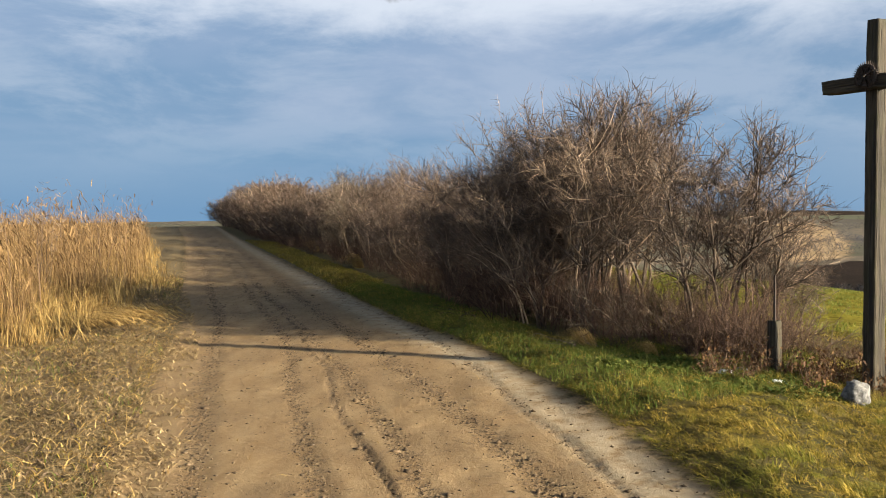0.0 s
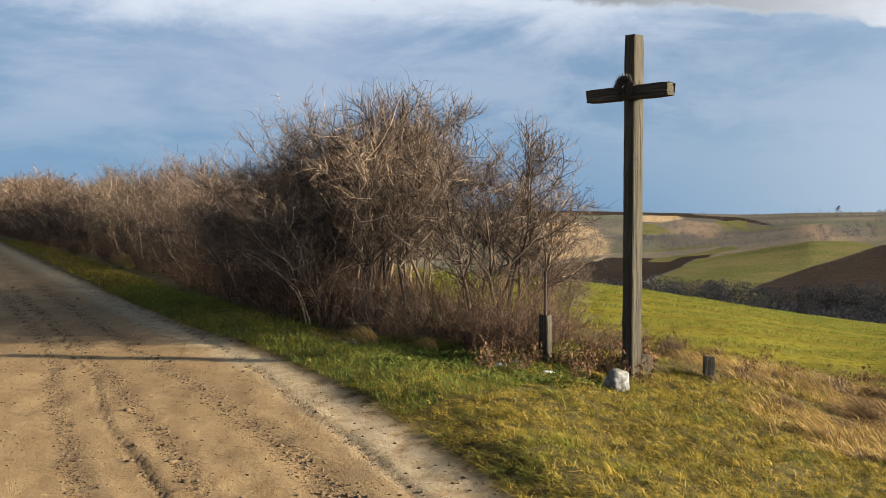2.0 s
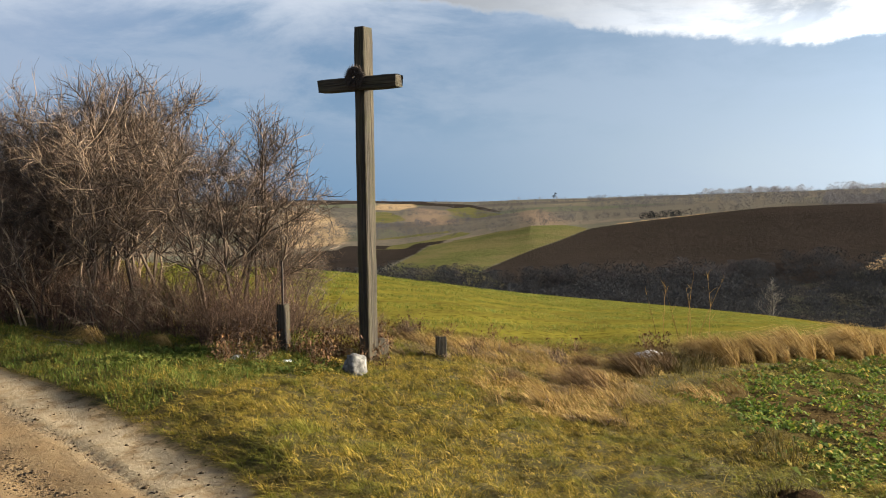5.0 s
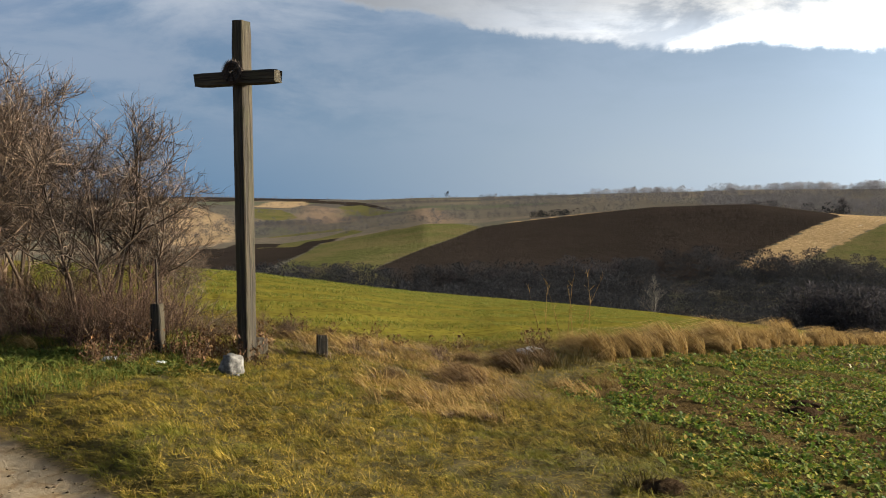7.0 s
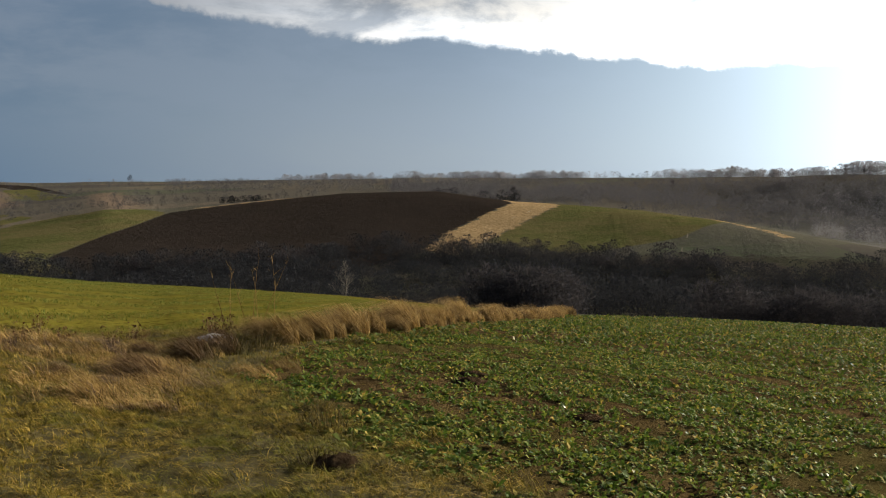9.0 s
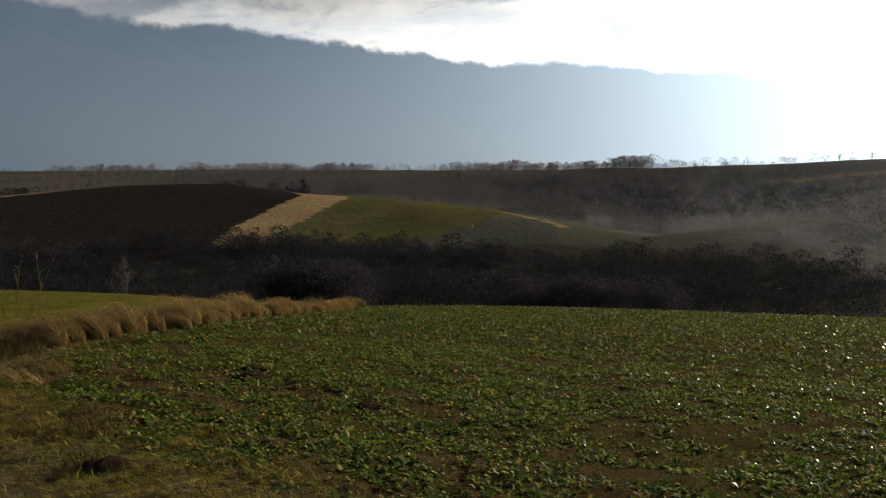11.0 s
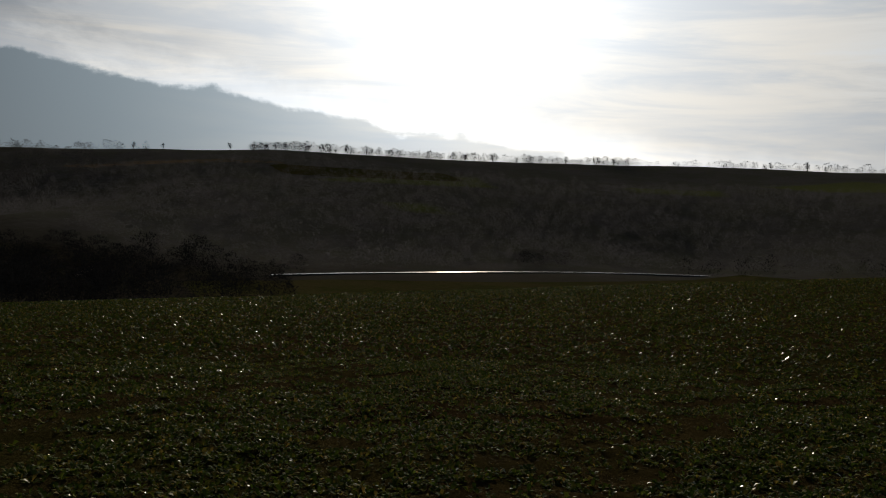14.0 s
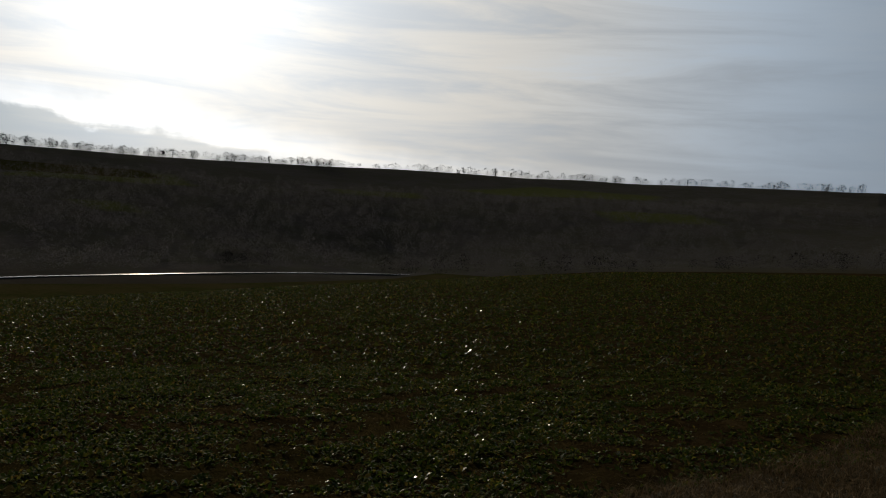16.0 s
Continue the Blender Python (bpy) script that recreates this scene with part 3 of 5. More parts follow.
def m_water(n, p):
    p.inputs["Base Color"].default_value = (0.03, 0.04, 0.045, 1)
    p.inputs["Roughness"].default_value = 0.16
    p.inputs["IOR"].default_value = 1.33
    bump(n, p, n.noise(place(n), 1.6, 4, 0.6), 0.35, 0.05)


M["water"] = material("river_water", m_water)


# ---------------------------------------------------------------- mesh helpers
def mesh_of(name, verts, faces, mat):
    """A mesh from arrays: verts (n, 3), faces (m, 3) or a list of tuples."""
    me = bpy.data.meshes.new(name)
    if isinstance(faces, np.ndarray):
        v = np.asarray(verts, np.float32)
        me.vertices.add(len(v))
        me.vertices.foreach_set("co", v.ravel())
        k = faces.shape[1]
        me.loops.add(faces.size)
        me.loops.foreach_set("vertex_index", faces.astype(np.int32).ravel())
        me.polygons.add(len(faces))
        me.polygons.foreach_set("loop_start", np.arange(0, faces.size, k, dtype=np.int32))
        me.update(calc_edges=True)
    else:
        me.from_pydata([tuple(map(float, q)) for q in verts], [], faces)
    me.materials.append(mat)
    me.validate()
    return me


def part(name, me, parent, label="", m=None):
    ob = new(name, me)
    ob.parent = parent
    if m is not None:
        ob.matrix_basis = m
    if label:
        tagged(ob, label)
    return ob


def from_bm(name, bm, mat, smooth=False):
    me = bpy.data.meshes.new(name)
    bm.to_mesh(me)
    bm.free()
    me.materials.append(mat)
    if smooth:
        me.polygons.foreach_set("use_smooth", [True] * len(me.polygons))
    return me


# ---------------------------------------------------------------- ground, one sheet to the horizon
PLOUGH = [(128, 185), (135, 206), (163, 223), (188, 238), (217, 257), (271, 258), (325, 266), (352, 226), (334, 188), (300, 160), (230, 146), (205, 136), (150, 130), (110, 165)]
GREEN_HILL = [(100, 190), (116, 230), (144, 259), (205, 335), (249, 360), (225, 290), (217, 257), (188, 238), (163, 223), (135, 206), (128, 185), (110, 165)]
DARK_VALLEY = [(119, 299), (173, 377), (182, 350), (201, 354), (208, 346), (144, 259), (128, 245), (112, 232), (95, 195), (85, 210)]
VALLEY_STRIPS = [[(140, 290), (184, 354), (204, 359), (252, 405), (240, 375), (203, 341), (192, 346), (150, 295)], [(194, 403), (230, 424), (263, 431), (245, 405), (210, 404)]]
UPPER_GREENS = [[(380, 790), (390, 751), (333, 614), (289, 573), (304, 631)], [(486, 810), (544, 855), (390, 561), (363, 559), (394, 644)]]
RUST_SLOPES = [[(431, 596), (468, 621), (302, 380), (240, 315), (334, 458)], [(482, 867), (454, 756), (312, 505), (285, 502), (338, 621)]]
SLOPE_GREENS = [[(357, -130), (354, -149), (332, -152), (336, -134)], [(421, -115), (448, -165), (444, -215), (404, -209), (410, -166)], [(387, -367), (382, -435), (311, -470), (302, -452), (353, -379)],
                [(405, -286), (382, -332), (361, -322), (385, -283)], [(280, -361), (239, -390), (210, -369), (251, -343)]]
DRY_STRIP = [(334, 188), (318, 150), (296, 140), (224, 129), (203, 126), (205, 138), (230, 146), (300, 160)]
PASTURE = [(296, 140), (318, 150), (310, 80), (283, 76), (250, 80), (222, 100), (224, 129)]
PALE_BANK = [(295, 785), (328, 806), (301, 688), (238, 520), (181, 399), (150, 379), (153, 416), (210, 560)]
PALE_FIELD = [(400, 830), (495, 982), (552, 1001), (495, 890), (418, 791), (388, 806)]
FAR_BROWN = [(430, 1217), (727, 1222), (616, 1084), (616, 968), (437, 629), (530, 880), (525, 1040), (364, 918), (330, 990)]
SOUTH_GREEN = [(470, -105), (456, -203), (425, -203), (440, -108)]
SOUTH_PALE = [(500, -8), (500, -48), (475, -112), (470, -112), (488, -48), (490, -8)]
MEADOW = [(190, -26), (196, -60), (192, -98), (196, -140), (205, -190), (180, -190), (150, -120), (140, -60), (145, -25)]
LANES = [([(309, 145), (280, 143), (256, 140.5), (240, 136), (223, 129), (214, 125)], 0.25), ([(258, 79.5), (249, 77.5), (234, 74)], 0.1), ([(216, -9.8), (206, -8.1), (197, -6.1)], 0.9)]
DRY_EDGES = [([(318, 152), (310, 96), (287, 78), (272, 60), (262, 52)], 1.6), ([(232, 260), (271, 258), (325, 266)], 1.8), ([(44, 15), (52, 14), (62, 12)], 1.0)]
WHEAT = [(4.4, 11.4), (5.6, 9.4), (7, 9.1), (9, 9.5), (13, 10.6), (20, 12.8), (30, 15.8), (42, 20.4), (70, 36), (60, 80), (20, 90), (6, 60), (2.5, 20), (3.4, 13)]
RAPE = [(5.2, 2.0), (5.2, 3.7), (5.75, 4.7), (6.8, 6.5), (9.4, 7.75), (13.2, 8.7), (20.4, 10.9), (30, 14.1), (42, 18.9), (90, 20), (110, -30), (100, -110), (34, -120), (5.5, -22), (3.3, -10), (3.6, -8.5), (4.0, -7.8), (4.1, -6.4), (4.4, -4.5), (5.0, -1)]

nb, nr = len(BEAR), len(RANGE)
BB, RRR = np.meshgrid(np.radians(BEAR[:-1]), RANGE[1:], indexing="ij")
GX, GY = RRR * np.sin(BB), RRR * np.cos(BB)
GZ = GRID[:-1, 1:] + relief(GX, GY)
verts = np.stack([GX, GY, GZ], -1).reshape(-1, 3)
verts = np.vstack([verts, [[0, 0, float(relief(np.array(0.0), np.array(0.0)))]]])
na, nq = GX.shape
ia = np.arange(na)[:, None]
iq = np.arange(nq - 1)[None, :]
nxt = (ia + 1) % na
quads = np.stack([ia * nq + iq, ia * nq + iq + 1, nxt * nq + iq + 1, nxt * nq + iq], -1).reshape(-1, 4)
fan = np.stack([np.full(na, na * nq), np.arange(na) * nq, ((np.arange(na) + 1) % na) * nq], -1)
me = bpy.data.meshes.new("ground")
me.vertices.add(len(verts))
me.vertices.foreach_set("co", verts.astype(np.float32).ravel())
loops = np.concatenate([quads.ravel(), fan.ravel()]).astype(np.int32)
me.loops.add(len(loops))
me.loops.foreach_set("vertex_index", loops)
me.polygons.add(len(quads) + len(fan))
me.polygons.foreach_set("loop_start", np.concatenate([np.arange(len(quads)) * 4, len(quads) * 4 + np.arange(len(fan)) * 3]).astype(np.int32))
me.update(calc_edges=True)
rl, rr = road_side(verts[:, 1])
rd = np.minimum(verts[:, 0] - rl, rr - verts[:, 0])
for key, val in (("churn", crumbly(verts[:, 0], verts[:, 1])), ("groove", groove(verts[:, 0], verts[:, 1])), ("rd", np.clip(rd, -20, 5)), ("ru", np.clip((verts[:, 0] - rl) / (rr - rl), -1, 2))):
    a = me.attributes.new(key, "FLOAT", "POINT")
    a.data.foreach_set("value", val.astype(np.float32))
ZONES = ["near", "rape_soil", "wheat", "far"]
for k in ZONES:
    me.materials.append(M[k])
cen = verts[quads].mean(1)
cx, cy = cen[:, 0], cen[:, 1]
cr, cb = np.hypot(cx, cy), np.degrees(np.arctan2(cx, cy))
zone = np.where(cr > 95, 3, 0)
zone[(cr > 45) & (cb > 10) & (cb < 155)] = 3
for k, poly in ((1, RAPE), (2, WHEAT)):
    zone[inside_poly(cx, cy, poly)] = k


def edge_distance(x, y, pts, closed=True):
    """Distance to a chain of edges."""
    best = np.full(len(x), 1e9)
    for k in range(len(pts) if closed else len(pts) - 1):
        (x1, y1), (x2, y2) = pts[k], pts[(k + 1) % len(pts)]
        u = np.clip(((x - x1) * (x2 - x1) + (y - y1) * (y2 - y1)) / ((x2 - x1) ** 2 + (y2 - y1) ** 2), 0, 1)
        best = np.minimum(best, np.hypot(x - x1 - u * (x2 - x1), y - y1 - u * (y2 - y1)))
    return best


vx, vy = verts[:, 0], verts[:, 1]
vr, vb = np.hypot(vx, vy), np.degrees(np.arctan2(vx, vy))
lay = {k: np.full(len(vx), -50.0) for k in ("floor", "slope", "grazed", "heath", "plough", "green", "dry", "bank", "lane")}
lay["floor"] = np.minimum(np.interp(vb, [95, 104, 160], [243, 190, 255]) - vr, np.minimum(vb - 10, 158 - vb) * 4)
# where the far slope takes its haze tint
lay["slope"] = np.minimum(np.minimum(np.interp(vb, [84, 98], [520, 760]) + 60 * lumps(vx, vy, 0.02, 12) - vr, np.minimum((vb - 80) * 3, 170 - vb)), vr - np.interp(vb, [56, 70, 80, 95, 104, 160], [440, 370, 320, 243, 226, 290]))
for k, poly in (("plough", PLOUGH), ("green", GREEN_HILL), ("plough", DARK_VALLEY), ("green", PASTURE), ("dry", DRY_STRIP), ("bank", PALE_BANK), ("bank", PALE_FIELD), ("plough", FAR_BROWN),
                ("green", MEADOW), ("green", SOUTH_GREEN), ("bank", SOUTH_PALE), *(("green", z) for z in VALLEY_STRIPS + UPPER_GREENS), *(("grazed", z) for z in SLOPE_GREENS), *(("heath", z) for z in RUST_SLOPES)):
    d = edge_distance(vx, vy, poly) * np.where(inside_poly(vx, vy, poly), 1, -1)
    lay[k] = np.maximum(lay[k], d)
for line, wd in LANES:
    lay["lane"] = np.maximum(lay["lane"], wd - edge_distance(vx, vy, line, False))
for line, wd in DRY_EDGES:
    lay["dry"] = np.maximum(lay["dry"], wd - edge_distance(vx, vy, line, False))
for key, val in lay.items():
    a = me.attributes.new(key, "FLOAT", "POINT")
    a.data.foreach_set("value", np.clip(val, -50, 50).astype(np.float32))
me.polygons.foreach_set("material_index", np.concatenate([zone, np.zeros(len(fan), int)]).astype(np.int32))
me.polygons.foreach_set("use_smooth", np.ones(len(quads) + len(fan), bool))
me.validate()
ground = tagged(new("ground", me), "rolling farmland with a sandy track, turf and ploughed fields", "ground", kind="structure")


# ---------------------------------------------------------------- growing things
RNG = np.random.default_rng(7)


def scatter(poly, n, rng=RNG):
    p = np.array(poly, float)
    lo, hi = p.min(0), p.max(0)
    got = np.zeros((0, 2))
    while len(got) < n:
        q = rng.uniform(lo, hi, (n * 3, 2))
        got = np.vstack([got, q[inside_poly(q[:, 0], q[:, 1], poly)]])
    return got[:n]


def blades(xy, h, wd, lean, bend=0.5, wind=(0.0, 0.0), rng=RNG, sink=0.02, lift=0.0):
    """Bent tapering blades: vertices and triangles."""
    n = len(xy)
    z = ground_z(xy[:, 0], xy[:, 1]) - sink + lift
    a = rng.uniform(0, math.tau, n)
    d = np.stack([np.cos(a), np.sin(a)], 1) * (lean * rng.uniform(0.2, 1.0, n))[:, None] + np.array(wind) * rng.uniform(0.6, 1.2, n)[:, None]
    hh = h * rng.uniform(0.55, 1.15, n)
    s = rng.uniform(0, math.tau, n)
    side = np.stack([np.cos(s), np.sin(s), 0 * s], 1) * (wd * rng.uniform(0.6, 1.3, n) / 2)[:, None]
    base = np.stack([xy[:, 0], xy[:, 1], z], 1)
    mid = base + np.stack([d[:, 0] * hh * 0.35, d[:, 1] * hh * 0.35, hh * 0.55], 1)
    tip = base + np.stack([d[:, 0] * hh * (0.7 + bend), d[:, 1] * hh * (0.7 + bend), hh * (1.0 - 0.25 * bend)], 1)
    v = np.stack([base - side, base + side, mid + side * 0.8, mid - side * 0.8, tip], 1).reshape(-1, 3)
    k = np.arange(n)[:, None] * 5
    f = np.stack([k + [0, 1, 2], k + [0, 2, 3], k + [3, 2, 4]], 1).reshape(-1, 3)
    return v, f


def leaves(xy, size, per, rng=RNG):
    """Low rosettes of spoon-shaped leaves."""
    n = len(xy) * per
    c = np.repeat(xy, per, 0)
    z = ground_z(c[:, 0], c[:, 1])
    a = rng.uniform(0, math.tau, n)
    s = np.repeat(size * rng.uniform(0.6, 1.2, len(xy)), per) * rng.uniform(0.6, 1.2, n)
    rise = rng.uniform(0.25, 1.5, n)
    d = np.stack([np.cos(a), np.sin(a), rise], 1)
    side = np.stack([-np.sin(a), np.cos(a), rng.normal(0, 0.35, n)], 1) * (s * 0.30)[:, None]
    p0 = np.stack([c[:, 0], c[:, 1], z - 0.005], 1)
    p1 = p0 + d * (s * 0.6)[:, None]
    p2 = p0 + d * s[:, None] * np.array((1.2, 1.2, 0.7))
    v = np.stack([p0, p1 - side, p1 + side, p2], 1).reshape(-1, 3)
    k = np.arange(n)[:, None] * 4
    return v, np.stack([k + [0, 2, 1], k + [1, 2, 3]], 1).reshape(-1, 3)


def thin_out(q, full_to, least):
    return q[RNG.uniform(0, 1, len(q)) < np.clip((full_to / np.hypot(q[:, 0], q[:, 1])) ** 1.5, least, 1)]


def clumps_of(poly, n, near, least, per, rad, tall_lo, tall_hi, seed):
    """Grass in separate clumps: foot points, heights, and the way each stalk leans out."""
    rg = np.random.default_rng(seed)
    c = thin_out(scatter(poly, n, rg), near, least)
    c = c[lumps(c[:, 0], c[:, 1], 1.4, seed) > -0.75]
    k = np.repeat(np.arange(len(c)), per)
    a, r = rg.uniform(0, math.tau, len(k)), np.sqrt(rg.uniform(0, 1, len(k)))
    rc = rad * rg.uniform(0.5, 1.4, len(c))
    q = c[k] + np.stack([np.cos(a), np.sin(a)], 1) * (rc[k] * r)[:, None]
    top = rg.uniform(tall_lo, tall_hi, len(c)) * (1 + 0.22 * lumps(c[:, 0], c[:, 1], 1.1, seed + 1))
    return q, top[k] * (1 - 0.35 * r * rg.uniform(0, 1, len(k))) * rg.uniform(0.55, 1.05, len(k)), a, rg


def stuff(name, v, f, mat, label, category):
    return tagged(new(name, mesh_of(name, v, f, mat)), label, category, kind="stuff")


def ring(p, d, r, n=3):
    d = d / np.linalg.norm(d)
    a = np.cross(d, (0.3, 0.9, 0.2))
    a /= np.linalg.norm(a)
    b = np.cross(d, a)
    return [p + r * (math.cos(math.tau * k / n) * a + math.sin(math.tau * k / n) * b) for k in range(n)]


class Wood:
    """Collects tapering stems and thin twigs."""

    def __init__(self, seed):
        self.rng = np.random.default_rng(seed)
        self.v, self.f, self.tv, self.tf = [], [], [], []

    def stem(self, p, d, length, r, segs, droop=0.0, wob=0.12, n=3):
        pts = [p]
        dirs = [d / np.linalg.norm(d)]
        for k in range(segs):
            d = dirs[-1] + self.rng.normal(0, wob, 3) + np.array((0, 0, -droop))
            d /= np.linalg.norm(d)
            pts.append(pts[-1] + d * length / segs)
            dirs.append(d)
        first = len(self.v)
        for k in range(segs + 1):
            self.v += ring(pts[k], dirs[k], r * (1 - 0.8 * k / segs), n)
        for k in range(segs):
            a, b = first + k * n, first + (k + 1) * n
            for i in range(n):
                self.f += [(a + i, a + (i + 1) % n, b + (i + 1) % n), (a + i, b + (i + 1) % n, b + i)]
        return pts, dirs

    def twig(self, p, d, length, r):
        d = d / np.linalg.norm(d)
        s = np.cross(d, self.rng.normal(0, 1, 3))
        s *= r / max(np.linalg.norm(s), 1e-6)
        q = p + d * length * 0.5 + self.rng.normal(0, 0.05, 3) * length
        e = p + d * length + self.rng.normal(0, 0.10, 3) * length
        k = len(self.tv)
        self.tv += [p - s, p + s, q + s * 0.7, q - s * 0.7, e]
        self.tf += [(k, k + 1, k + 2), (k, k + 2, k + 3), (k + 3, k + 2, k + 4)]
        return q, e


def shrub_meshes(seed, height, spread, stems, branches, subs, twigs, mat_b, mat_t, thin=1.0, low=0.25):
    """Several arching stems from one root, forking three times into upswept fine twigs."""
    w_ = Wood(seed)
    rng = w_.rng
    for s in range(stems):
        a = math.tau * (s + rng.uniform(0, 0.8)) / stems
        lean = spread * math.sqrt(rng.uniform(0.05, 1))
        out = np.array((math.cos(a), math.sin(a), 0.0))
        h = height * rng.uniform(0.68, 0.95) * (1.0 - 0.25 * lean)
        pts, dirs = w_.stem(out * rng.uniform(0.03, 0.3) + (0, 0, -0.1), out * lean + (0, 0, 1.0), h * 0.95, 0.023 * height / 3 * thin * rng.uniform(0.6, 1.3), 9, -0.03, 0.16, 4)
        for b in range(branches):
            g = low + (1 - low) * rng.uniform(0, 1)
            k = min(int(g * 9), 8)
            f = g * 9 - k
            p = pts[k] * (1 - f) + pts[k + 1] * f
            side = rng.normal(0, 1, 3) * (1, 1, 0.3) + out * 0.5
            side /= np.linalg.norm(side)
            bl = height * (0.40 * (1.05 - g) + 0.13) * rng.uniform(0.6, 1.1)
            bp, bdir = w_.stem(p, dirs[k] * 0.7 + side * 0.75, bl, 0.0105 * thin * (1.3 - 0.75 * g), 5, -0.05, 0.18)
            for c in range(subs):
                kk = rng.integers(0, 5)
                q = bp[kk] + (bp[kk + 1] - bp[kk]) * rng.uniform(0, 1)
                sp, sd = w_.stem(q, bdir[kk] * 0.7 + rng.normal(0, 0.6, 3) + (0, 0, 0.08), height * rng.uniform(0.06, 0.14), 0.005 * thin, 3, -0.05, 0.25)
                for t in range(twigs):
                    e = rng.integers(0, 3)
                    w_.twig(sp[e] + (sp[e + 1] - sp[e]) * rng.uniform(0, 1), sd[e] * 0.8 + rng.normal(0, 0.6, 3) + (0, 0, 0.12), height * rng.uniform(0.03, 0.075), 0.0021 * thin)
    mb = mesh_of("stems", np.array(w_.v), np.array(w_.f), mat_b)
    mt = mesh_of("twigs", np.array(w_.tv), np.array(w_.tf), mat_t)
    return mb, mt


def shrub(name, meshes, label, category, group=""):
    e = tagged(new(name), label, category, group)
    part("trunk", meshes[0], e)
    part("crown", meshes[1], e)
    return e


def stand(x, y, scale=1.0, turn=0.0, sink=0.0, tilt=0.0):
    return pose(x, y, float(ground_z(x, y)) - sink, 0, tilt, 0) @ pose(0, 0, 0, 0, 0, turn) @ Matrix.Diagonal((scale, scale, scale, 1))


def plant(first, m):
    """Puts the first of a kind in place, or a copy with its own scale."""
    ob = copy_thing(first, m) if first.get("used") else first
    if ob is first:
        first["used"] = 1
    ob.matrix_basis = m
    return ob


# ---------------------------------------------------------------- wayside cross
CROSS = (3.945, 7.765)


def rough_beam(sx, sy, sz, seed, cuts=14):
    """A hewn beam along z with slightly uneven, worn faces."""
    rng = np.random.default_rng(seed)
    bm = bmesh.new()
    prof = [(-1, -0.86), (-0.86, -1), (0.86, -1), (1, -0.86), (1, 0.86), (0.86, 1), (-0.86, 1), (-1, 0.86)]
    rings = []
    for k in range(cuts + 1):
        z = sz * k / cuts
        g = 1 + rng.normal(0, 0.006) - (0.07 if k in (0, cuts) else 0.0)
        o = rng.normal(0, 0.0012, 2)
        rings.append([bm.verts.new((px * sx / 2 * g + o[0], py * sy / 2 * g + o[1], z + (rng.normal(0, 0.006) if k in (0, cuts) else 0))) for px, py in prof])
    for a, b in zip(rings, rings[1:]):
        for i in range(8):
            bm.faces.new((a[i], a[(i + 1) % 8], b[(i + 1) % 8], b[i]))
    bm.faces.new(rings[0][::-1])
    bm.faces.new(rings[-1])
    return bm


def wayside_cross():
    e = tagged(new("wayside_cross"), "tall weathered oak wayside cross with a spiked iron crown", "cross")
    part("post", from_bm("post", rough_beam(0.122, 0.160, 3.345, 1, 26), M["oak"]), e, "", pose(0, 0, -0.2))
    part("crossarm", from_bm("crossarm", rough_beam(0.125, 0.125, 0.9, 2, 10), M["oak"]), e, "", pose(-0.455, -0.07, 2.605, 0, 90, 0))
    bm = bmesh.new()
    for rad, t in ((0.085, 0.019), (0.06, 0.017), (0.034, 0.017)):
        for k in range(28):
            a, b = math.tau * k / 28, math.tau * (k + 1) / 28
            m = Matrix.Rotation((a + b) / 2, 4, "Y") @ Matrix.Translation((rad, 0.01 * math.sin(k * 1.7), 0))
            bmesh.ops.create_cone(bm, cap_ends=True, segments=6, radius1=t, radius2=t, depth=rad * math.tau / 28 * 1.25, matrix=m)
    crown = part("crown", from_bm("crown", bm, M["iron"]), e, "dark spiked iron crown", pose(0.0, -0.155, 2.655))
    bm = bmesh.new()
    bmesh.ops.create_cone(bm, cap_ends=True, segments=5, radius1=0.012, radius2=0.001, depth=0.055, matrix=Matrix.Translation((0.105, 0, 0)) @ Matrix.Rotation(math.pi / 2, 4, "Y"))
    spike = from_bm("spike", bm, M["iron"])
    for k in range(40):
        part("spike", spike, crown, "", Matrix.Rotation(math.tau * k / 40, 4, "Y"))
    e.matrix_basis = pose(CROSS[0], CROSS[1], 0.08, 0, 0, -60)
    return e


wayside_cross()


def fence_post(x, y, h, r, seed, label, lean=0.0, rod=0.0):
    e = tagged(new("fence_post"), label, "post", "old posts by the cross")
    part("shaft", from_bm("shaft", rough_beam(r * 2, r * 2, h + 0.2, seed, 8), M["oak"]), e, "", pose(0, 0, -0.2))
    if rod:
        bm = bmesh.new()
        bmesh.ops.create_cone(bm, cap_ends=True, segments=6, radius1=0.012, radius2=0.01, depth=rod, matrix=Matrix.Translation((0, 0, h + rod / 2 - 0.03)))
        part("rod", from_bm("rod", bm, M["iron"]), e, "thin rusty rod")
    e.matrix_basis = pose(x, y, float(ground_z(x, y)), lean, 0, seed * 31)
    return e


fence_post(3.25, 8.25, 0.46, 0.05, 4, "grey split fence post with a thin rod", 0, 0.46)
fence_post(4.79, 7.8, 0.22, 0.055, 5, "short rotten post stump in dry weeds", 3)
fence_post(4.15, 7.95, 0.15, 0.07, 6, "low reddish rotten stump beside the cross", -4)


def field_stone(x, y, s, seed):
    rng = np.random.default_rng(seed)
    bm = bmesh.new()
    bmesh.ops.create_icosphere(bm, subdivisions=3, radius=1.0)
    for v in bm.verts:
        n = noise.noise(v.co * 1.3 + Vector((seed, 0, 0))) * 0.3 + noise.noise(v.co * 3.5) * 0.16 + noise.noise(v.co * 9) * 0.06
        v.co = Vector([math.copysign(abs(c) ** 0.75, c) for c in v.co])
        v.co = Vector((v.co.x * s[0], v.co.y * s[1], v.co.z * s[2])) * (1 + n)
    ob = new("field_stone", from_bm("field_stone", bm, M["stone"], True))
